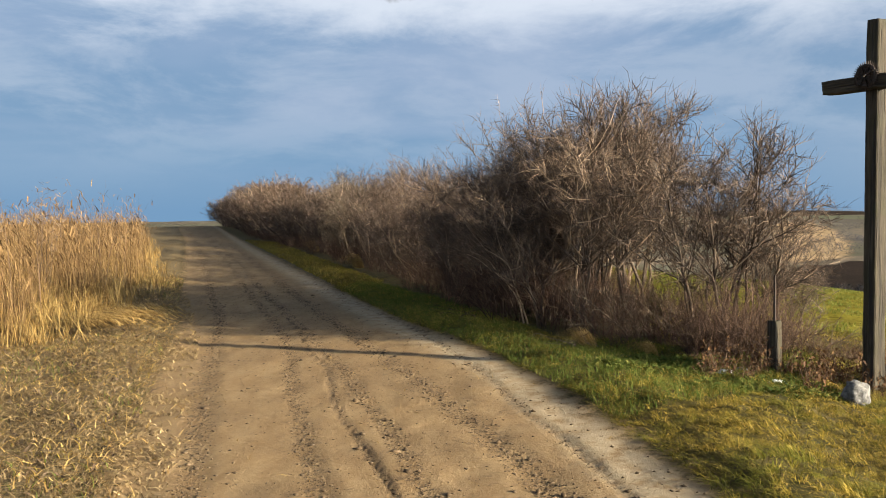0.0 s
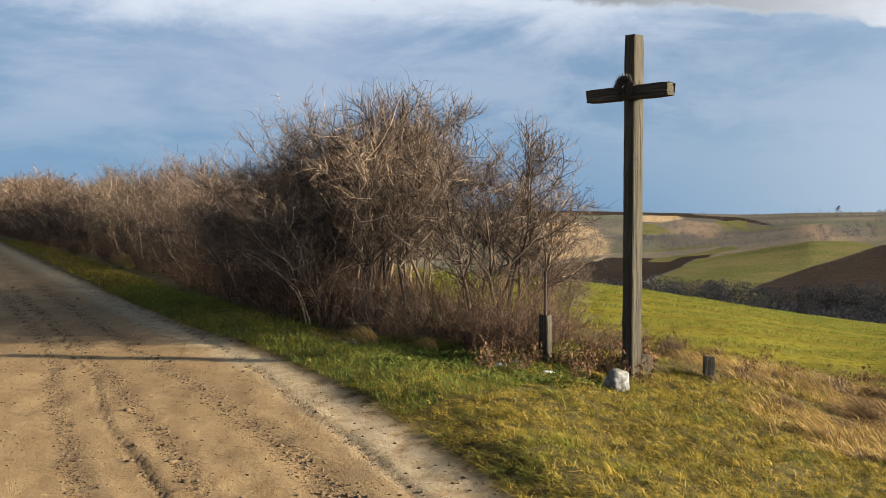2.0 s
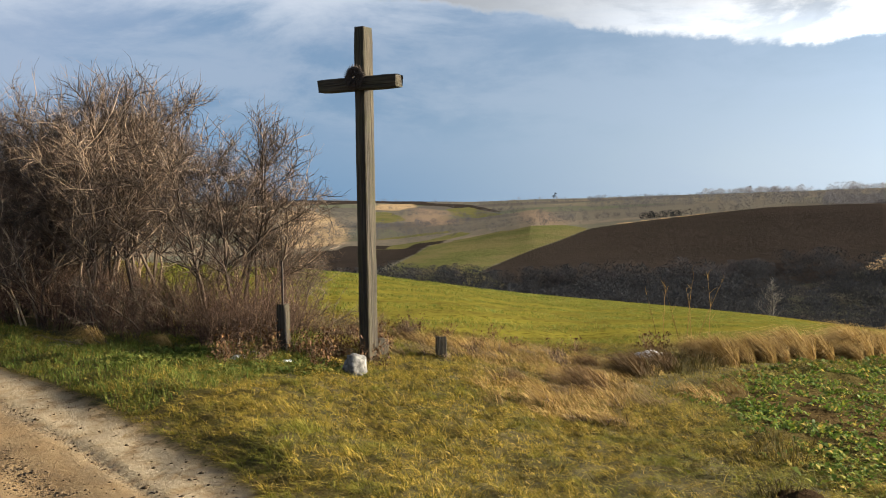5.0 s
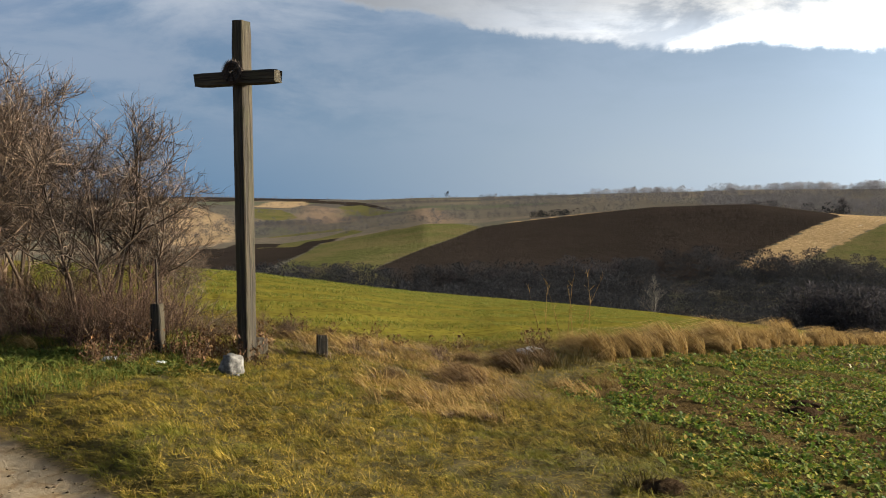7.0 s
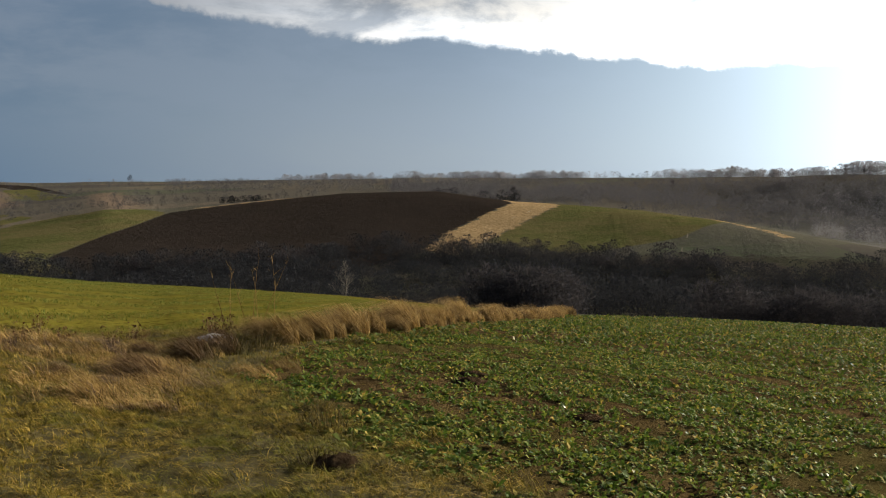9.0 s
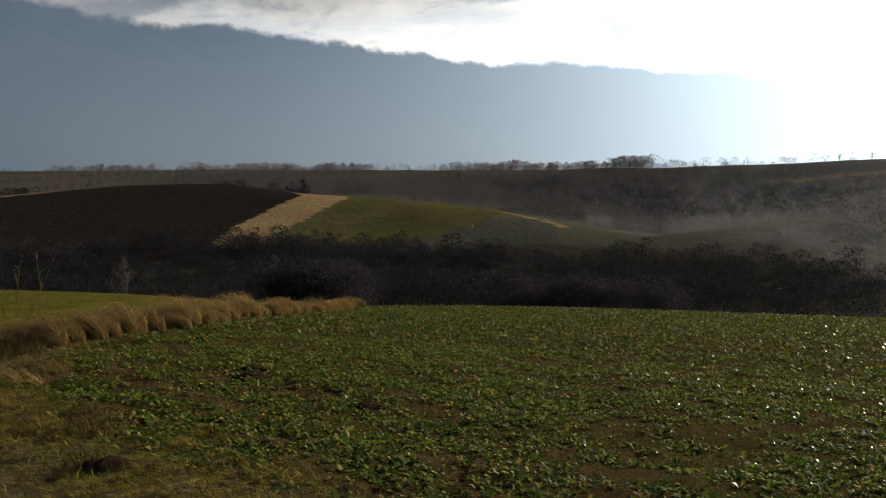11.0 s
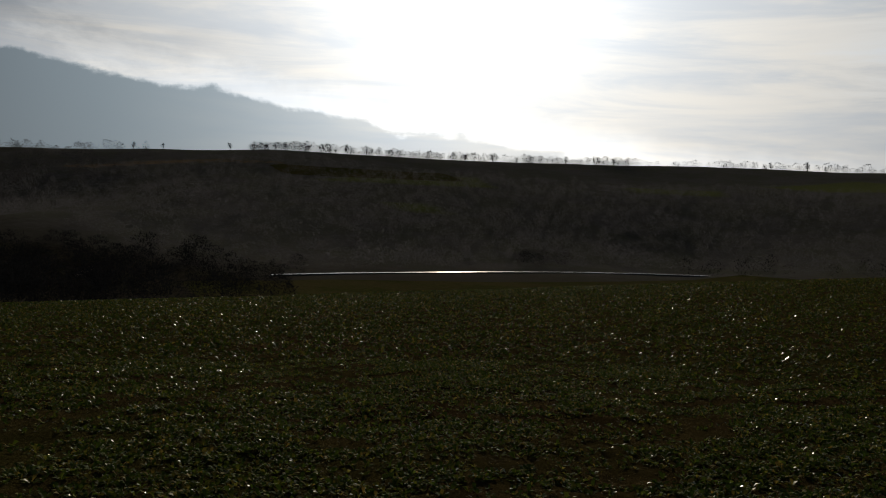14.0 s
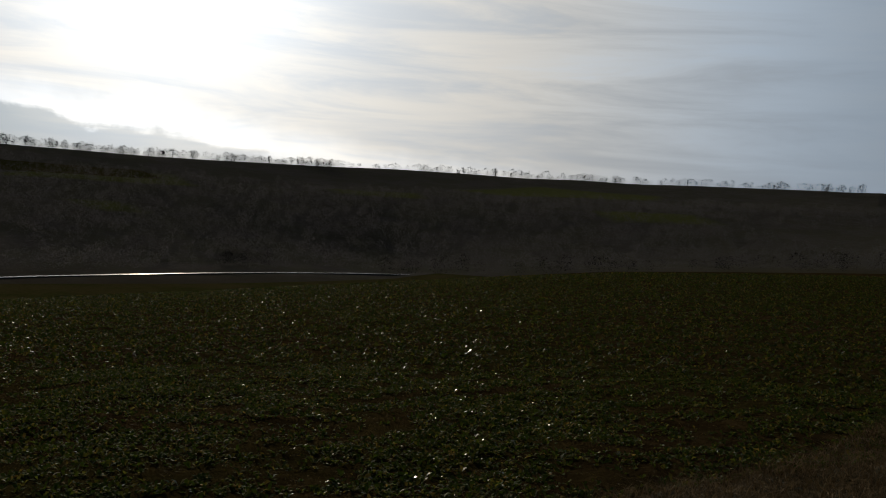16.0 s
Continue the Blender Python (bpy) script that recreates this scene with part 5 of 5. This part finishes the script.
    plant(weeds[k % 3], stand(x, 9.1 + rng.normal(0, 0.3), rng.uniform(0.35, 0.7), rng.uniform(0, 360)))

for k in range(26):
    x = rng.uniform(2.6, 5.6)
    plant(brush[k % 3][0], stand(x, 8.75 + 0.10 * (x - 4) + abs(rng.normal(0, 0.25)), rng.uniform(0.2, 0.36) * (1.6 if x < 3.8 else 0.8), rng.uniform(0, 360), 0, rng.normal(0, 8)))
WEEDY = [(3.8, 6.9), (4.1, 6.3), (4.6, 5.7), (5.2, 5.3), (5.8, 5.9), (6.6, 6.9), (7.6, 8.2), (7.0, 9.0), (5.4, 9.1), (4.4, 8.8), (4.2, 7.6)]
for mat_, nm, lb, n_, hh, lv in (("deadweed", "dead_weed_stems", "grey-brown dead weed stems among dry grass", 170, 0.24, 0.25), ("straw", "tawny_grass", "tawny dry grass swept over by the wind", 900, 0.17, -0.1),
                                 ("bramble", "russet_weeds", "russet dry weeds beside the cross", 170, 0.2, 0.3), ("turf", "olive_tufts", "olive grass tufts among dry weeds", 900, 0.11, -0.2)):
    q, h, a, rg = clumps_of(WEEDY, n_, 40.0, 0.5, 22, 0.08, hh * 0.5, hh * 1.3, 330 + n_)
    keep = lumps(q[:, 0], q[:, 1], 2.3, n_) + 0.6 * lumps(q[:, 0], q[:, 1], 6.0, n_ + 1) > lv
    v, f = blades(q[keep], h[keep], 0.006, 1.1, 0.8, (-0.55, 0.4), rg)
    stuff(nm, v, f, M[mat_], lb, "weed")

# tall weed stalks on the boundary
ts = Wood(140)
for k in range(7):
    p = np.array((rng.normal(0, 0.25), rng.normal(0, 0.25), -0.05))
    pts, dirs = ts.stem(p, np.array((rng.normal(-0.05, 0.16), rng.normal(0, 0.1), 1.0)), rng.uniform(0.8, 1.25), 0.008, 5, 0, 0.06)
    for u in range(10):
        i = rng.integers(2, 6)
        ts.twig(pts[i], np.array((rng.normal(0, 0.5), rng.normal(0, 0.5), 0.8)), rng.uniform(0.1, 0.25), 0.003)
e = tagged(new("weed_stalks"), "tall pale dead weed stalks above dry grass", "weed")
tagged(part("stalks", mesh_of("stalks", np.array(ts.v), np.array(ts.f), M["straw"]), e), kind="stuff")
tagged(part("spray", mesh_of("spray", np.array(ts.tv), np.array(ts.tf), M["straw"]), e), kind="stuff")
e.matrix_basis = stand(11.0, 10.4, 1.0)


def snow_patch(x, y, sx, sy, h, turn, seed, label):
    bm = bmesh.new()
    bmesh.ops.create_icosphere(bm, subdivisions=3, radius=1.0)
    for v_ in bm.verts:
        n = 1 + 0.35 * noise.noise(v_.co * 1.6 + Vector((seed, 0, 0)))
        v_.co = Vector((v_.co.x * sx * n, v_.co.y * sy * n, v_.co.z * h * n))
    ob = new("snow_patch", from_bm("snow_patch", bm, M["snow"], True))
    ob.matrix_basis = pose(x, y, float(ground_z(x, y)) + h * 0.3, 0, 0, turn)
    return tagged(ob, label, "snow", "melting snow patches")


snow_patch(8.40, 8.50, 0.24, 0.13, 0.075, -30, 1, "bluish patch of old snow among tussocks")
snow_patch(2.75, 8.1, 0.08, 0.05, 0.025, 0, 5, "thin remnant of snow under the thicket")
snow_patch(2.95, 8.25, 0.04, 0.06, 0.025, 40, 9, "thin remnant of snow under the thicket")
snow_patch(3.0, 7.55, 0.10, 0.05, 0.03, 20, 13, "small crust of snow in grass")

# ---------------------------------------------------------------- crops


def patchy(q, level, seed):
    return q[0.7 * lumps(q[:, 0], q[:, 1], 1.7, seed) + 0.9 * lumps(q[:, 0], q[:, 1], 6.0, seed + 1) + RNG.normal(0, 0.45, len(q)) > level]


FRONT = [(3.4, -9.6), (3.6, -8.5), (4.0, -7.8), (4.1, -6.4), (4.4, -4.5), (5.0, -1), (5.2, 3.2), (5.9, 4.4), (6.8, 6.3), (9.4, 7.2), (13.2, 8.0), (15, 5), (16, 0), (14, -9), (9, -14), (3.6, -14)]
q = patchy(scatter(FRONT, 88000), -0.1, 80)
v, f = leaves(q, 0.043, 5)
stuff("rape_plants", v, f, M["rape"], "low dark green rape seedlings in the field", "crop")
q = scatter(RAPE, 500000)
d = np.hypot(q[:, 0], q[:, 1])
q = q[(d < 95) & ~inside_poly(q[:, 0], q[:, 1], FRONT)]
q = q[RNG.uniform(0, 1, len(q)) < np.clip((19 / np.hypot(q[:, 0], q[:, 1])) ** 1.3, 0.05, 1)]
q = patchy(q, -0.9, 80)
v, f = leaves(q, 0.055 + 0.0011 * np.hypot(q[:, 0], q[:, 1]), 4)
stuff("rape_crop", v, f, M["rape"], "green rape crop sloping down into the valley", "crop")
q = patchy(scatter(FRONT, 90000), -1.0, 90)
v, f = blades(q, 0.035, 0.009, 2.2, 0.9)
stuff("field_straw", v, f, M["weed"], "yellowed weeds and straw between rape seedlings", "grass")

q = scatter([(4.6, 11.6), (5.6, 9.6), (7, 9.3), (9, 9.7), (13, 10.8), (20, 13), (30, 16), (34, 30), (20, 36), (8, 34), (3.4, 15)], 210000)
rowc = (q[:, 0] * -0.352 + q[:, 1] * 0.936)
q = q[RNG.uniform(0, 1, len(q)) < 0.42 + 0.9 * np.cos(rowc * math.tau / 1.25 + 0.4 * lumps(q[:, 0], q[:, 1], 0.5, 61))]
q = thin_out(q, 28, 0.4)
v, f = blades(q, 0.075 + 0.02 * lumps(q[:, 0], q[:, 1], 3.0, 62), 0.011, 0.9, 0.6)
stuff("wheat_sprouts", v, f, M["sprout"], "short bright green winter wheat in rows", "crop")

def molehill(x, y, w_, h, seed):
    """A trampled molehill, with clods in its skin."""
    bm = bmesh.new()
    bmesh.ops.create_icosphere(bm, subdivisions=4, radius=1.0)
    for v_ in bm.verts:
        c = v_.co.copy()
        n_ = 1 + 0.30 * noise.noise(c * 1.7 + Vector((seed, 0, 0))) + 0.22 * noise.noise(c * 4.5 + Vector((0, seed, 0))) + 0.10 * noise.noise(c * 11)
        v_.co = Vector((c.x * w_ * n_, c.y * w_ * 0.7 * n_, c.z * h * n_))
    ob = new("molehill", from_bm("molehill", bm, M["heap"], True))
    ob.matrix_basis = pose(x, y, float(ground_z(x, y)), 0, 0, seed * 40)
    return tagged(ob, "low trampled molehill of dark crumbly earth", "molehill", "molehills in the field")


for k, (x, y, w_, h) in enumerate(((8.7, 4.75, 0.24, 0.05), (9.1, 4.95, 0.2, 0.045), (8.1, 3.1, 0.2, 0.04), (4.85, 3.5, 0.17, 0.07))):
    molehill(x, y, w_, h, k + 1)

# ---------------------------------------------------------------- clods and straws on the track
t_ = RNG.uniform(0, 1, 110000)
yy = 4.2 + 16 * t_**1.6
l_, r_ = road_side(yy)
xx = l_ + (r_ - l_) * RNG.uniform(0.03, 0.99, len(yy))
keep = RNG.uniform(0, 1, len(yy)) < 0.03 + 0.6 * crumbly(xx, yy) ** 2
xx, yy = xx[keep], yy[keep]
n = len(xx)
zz = ground_z(xx, yy)
size = 0.0048 * RNG.lognormal(0, 0.6, n)
octa = np.array([(1, 0, 0), (0, 1, 0), (-1, 0, 0), (0, -1, 0), (0, 0, 0.8), (0, 0, -0.5)])
v = np.stack([xx, yy, zz], 1)[:, None, :] + (octa[None] + RNG.normal(0, 0.22, (n, 6, 3))) * size[:, None, None] * np.array((1.2, 1.2, 0.8))
of = np.array([(0, 1, 4), (1, 2, 4), (2, 3, 4), (3, 0, 4), (1, 0, 5), (2, 1, 5), (3, 2, 5), (0, 3, 5)])
stuff("earth_clods", v.reshape(-1, 3), (np.arange(n)[:, None, None] * 6 + of[None]).reshape(-1, 3), M["clod"], "small dark earth clods along wheel ruts", "soil")
q = np.stack([RNG.uniform(-2.4, 1.4, 160), RNG.uniform(4.2, 12, 160)], 1)
v, f = blades(q, 0.03, 0.007, 5.0, 1.0, (0, 0), RNG, -0.004)
stuff("loose_straws", v, f, M["straw"], "single straws lying on the sandy track", "straw")

# ---------------------------------------------------------------- woods in the valley


def puffs(xy, h, per, thin, rng=RNG):
    n = len(xy) * per
    c = np.repeat(xy, per, 0)
    hh = np.repeat(h * rng.uniform(0.4, 1.0, len(xy)) * (1 + 0.28 * lumps(xy[:, 0], xy[:, 1], 0.09, 77)), per)
    z = ground_z(c[:, 0], c[:, 1])
    t = rng.uniform(0, 1, n) ** 0.8
    a = rng.uniform(0, math.tau, n)
    plump = np.repeat(rng.uniform(0.38, 0.72, len(xy)), per)
    rad = hh * plump * np.sqrt(rng.uniform(0, 1, n)) * np.sqrt(np.clip(1.0 - np.abs(t - 0.45) ** 2 / 0.31, 0.02, 1))
    p = np.stack([c[:, 0] + rad * np.cos(a), c[:, 1] + rad * np.sin(a), z + hh * t * 0.93], 1)
    d = rng.normal(0, 0.55, (n, 3)) + np.stack([0.4 * np.cos(a), 0.4 * np.sin(a), 0.5 + 0 * a], 1)
    d *= (hh * rng.uniform(0.05, 0.12, n))[:, None]
    s = rng.normal(0, 1, (n, 3)) * (hh * thin)[:, None]
    v = np.stack([p - s, p + s, p + d], 1).reshape(-1, 3)
    return v, np.arange(n * 3).reshape(-1, 3)


def polar(b0, b1, r0, r1, n, rng=RNG):
    b = rng.uniform(b0, b1, n)
    lo, hi = (np.interp(b, *z) if isinstance(z, tuple) else np.full(n, float(z)) for z in (r0, r1))
    r = np.sqrt(lo**2 + (hi**2 - lo**2) * rng.uniform(0, 1, n))
    return np.stack([r * np.sin(np.radians(b)), r * np.cos(np.radians(b))], 1)


def clumped(q, f, seed, level=-0.2):
    return q[lumps(q[:, 0], q[:, 1], f, seed) + RNG.normal(0, 0.3, len(q)) > level]


def taper(q, b0, b1):
    b = np.degrees(np.arctan2(q[:, 0], q[:, 1]))
    return q[RNG.uniform(0, 1, len(q)) > (b - b0) / (b1 - b0)]


def wood(name, xy, h, per, label, mat="farwood", thin=0.012):
    v, f = puffs(xy, h, per, thin)
    return stuff(name, v, f, M[mat], label, "wood")


UP_B = [20, 31, 40, 45, 49, 52.5, 58, 65, 72, 79, 84, 92, 100]
UP_R = [235, 238, 222, 214, 232, 258, 240, 238, 228, 222, 238, 245, 240]
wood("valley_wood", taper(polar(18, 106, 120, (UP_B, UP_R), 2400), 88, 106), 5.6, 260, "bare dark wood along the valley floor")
wood("valley_brush", clumped(polar(22, 75, (UP_B, [r - 18 for r in UP_R]), (UP_B, [r + 6 for r in UP_R]), 420), 0.12, 5), 5.4, 320, "greyish bare brush at the wood's upper edge", "hazewood", 0.012)
wood("slope_wood", clumped(polar(80, 160, ([62, 76, 100, 104, 118, 131, 160], [400, 330, 230, 222, 255, 290, 275]), ([62, 84, 95, 120, 160], [520, 500, 490, 500, 520]), 6200), 0.03, 6, -0.75), 4.8, 80, "bare wood on the far valley slope, paled for haze", "haze_grey", 0.016)
wood("bank_bushes", np.vstack([polar(59.8, 66, 74, 82, 46), polar(74, 86, 78, 92, 110)]), 3.8, 420, "dark bare bushes below the field's brow", "hazewood")
wood("riverside_trees", np.vstack([polar(98, 103.5, 195, 205, 30), polar(119, 122, 268, 276, 22), polar(128, 160, 270, 285, 60)]), 5.5, 110, "dark bare trees along the river")
wood("skyline_wood", clumped(polar(47, 84, ([47, 84], [1290, 640]), ([47, 84], [1340, 670]), 900), 0.02, 7, -0.4), 8.5, 130, "distant trees along the skyline", "haze_grey", 0.028)
wood("hill_wood", taper(clumped(polar(40, 96, ([40, 60, 84, 96], [700, 520, 420, 460]), ([40, 84, 96], [1150, 600, 560]), 4200), 0.018, 8, -0.2), 80, 96), 6.5, 130, "bare woods on distant hills", "haze_tint", 0.014)
wood("hillside_thicket", clumped(polar(54, 86, ([54, 70, 86], [440, 390, 330]), ([54, 86], [760, 520]), 2600), 0.014, 18, -0.45), 6.5, 110, "bare thickets on the hillside behind the pasture, tinted for haze", "haze_tint", 0.02)
wood("far_scrub", clumped(polar(21, 40, 420, 800, 700), 0.03, 9, 0.2), 5.0, 130, "patches of scrub in the distant valley", "haze_tint", 0.016)
HEDGES = [(20, 50, 460, 520), (22, 44, 560, 690), (26, 52, 760, 700), (20, 48, 900, 1010), (30, 47, 1120, 1060), (21, 30, 660, 560)]
hedge = []
for b0, b1, r0, r1 in HEDGES:
    t = RNG.uniform(0, 1, 130)
    b, r = b0 + (b1 - b0) * t, r0 + (r1 - r0) * t + 18 * np.sin(t * 9 + r0) + RNG.normal(0, 5, 130)
    hedge.append(np.stack([r * np.sin(np.radians(b)), r * np.cos(np.radians(b))], 1))
wood("far_hedges", clumped(np.vstack(hedge), 0.02, 15, -0.3), 5.0, 130, "hedgerows and scrub between distant fields", "haze_tint", 0.018)
wood("north_skyline_wood", clumped(polar(20, 47, 1280, 1380, 420), 0.012, 16, 0.45), 5.0, 90, "distant low woods on the northern skyline", "haze_grey", 0.03)
wood("brow_bushes", np.vstack([polar(43.4, 46.4, 415, 425, 40), polar(56.8, 62, 412, 440, 60)]), 5.0, 110, "dark bushes behind the ploughed hill", "farwood", 0.025)
wood("ridge_bushes", np.vstack([polar(101.5, 112, 555, 580, 170), polar(112, 126, 590, 625, 200), polar(126, 158, 635, 695, 240), polar(84.2, 85.2, 632, 640, 10)]), 6.0, 110, "bushes along the ridge", "hazewood", 0.02)


# ---------------------------------------------------------------- single bare trees
def bare_tree(seed, h, label, group="", mat="bark", thin=1.0, fat=1.0):
    w_ = Wood(seed)
    rg = w_.rng
    pts, dirs = w_.stem(np.array((0, 0, -0.3)), np.array((0.04, 0.02, 1.0)), h * 0.8, h * 0.022 * thin, 7, 0, 0.07, 5)
    for b in range(22):
        k = rg.integers(2, 7)
        a = rg.uniform(0, math.tau)
        bp, bd = w_.stem(pts[k], np.array((math.cos(a), math.sin(a), rg.uniform(0.4, 1.3))), h * rg.uniform(0.2, 0.42) * (1.15 - k / 10), h * 0.007 * thin, 4, -0.03, 0.16)
        for t in range(16):
            i = rg.integers(0, 4)
            m, e_ = w_.twig(bp[i] * 0.5 + bp[i + 1] * 0.5, bd[i] + rg.normal(0, 0.6, 3) + np.array((0, 0, 0.2)), h * rg.uniform(0.06, 0.16), h * 0.0012 * thin * fat)
            for u in range(3):
                w_.twig(m, (e_ - m) + rg.normal(0, 0.35, 3) * np.linalg.norm(e_ - m), h * rg.uniform(0.03, 0.07), h * 0.0009 * thin * fat)
    e = tagged(new("bare_tree"), label, "tree", group)
    part("trunk", mesh_of("trunk", np.array(w_.v), np.array(w_.f), M[mat]), e)
    part("crown", mesh_of("crown", np.array(w_.tv), np.array(w_.tf), M[mat]), e)
    return e


lone = bare_tree(201, 7.2, "slender pale bare tree standing in the valley", "", "palebark", 0.9, 1.7)
B = lambda b, r: (r * math.sin(radians(b)), r * math.cos(radians(b)))
lone.matrix_basis = stand(*B(51.2, 112), 1.0)
ridge = [bare_tree(210 + k, 6.0, "bare tree standing out on the far ridge", "trees on the ridge", "hazewood", 1.0, 4.0) for k in range(3)]
for k, (b, r, s) in enumerate(((94.7, 575, 0.8), (96.4, 570, 0.8), (100.4, 565, 1.0), (102.6, 562, 0.9), (103.8, 562, 1.1), (105.2, 565, 1.0), (107.6, 570, 1.25), (109.2, 573, 0.9), (115.2, 590, 0.9), (121.6, 612, 1.0), (123.4, 620, 0.9),
                               (134, 660, 1.1), (136, 664, 1.25), (137.0, 665, 0.8), (143, 678, 0.8), (81.6, 660, 1.3), (82.6, 655, 1.0), (62.1, 430, 1.9), (71.8, 600, 1.4), (49.8, 1290, 2.0), (37.9, 1380, 2.2), (148, 690, 0.9), (153, 695, 0.8))):
    plant(ridge[k % 3], stand(*B(b, r), s, 70 * k, 0.2))

# ---------------------------------------------------------------- river and a pale track below the slope
bm = bmesh.new()
prev = None
for b, r in ((103.2, 207.5), (104, 209.5), (108, 218), (113, 229), (118, 242), (122.8, 255.5), (127, 266), (131, 276), (134, 284)):
    c = Vector((r * math.sin(radians(b)), r * math.cos(radians(b)), -21.75))
    t = Vector((math.sin(radians(b)), math.cos(radians(b)), 0)) * 1.05
    pair = [bm.verts.new(c - t), bm.verts.new(c + t), bm.verts.new(c + t + Vector((0, 0, -1.2))), bm.verts.new(c - t + Vector((0, 0, -1.2)))]
    if prev:
        for i in range(4):
            bm.faces.new((prev[i], pair[i], pair[(i + 1) % 4], prev[(i + 1) % 4]))
    prev = pair
bmesh.ops.recalc_face_normals(bm, faces=bm.faces)
tagged(new("river", from_bm("river", bm, M["water"])), "narrow river glinting in low sunlight", "water", kind="structure")
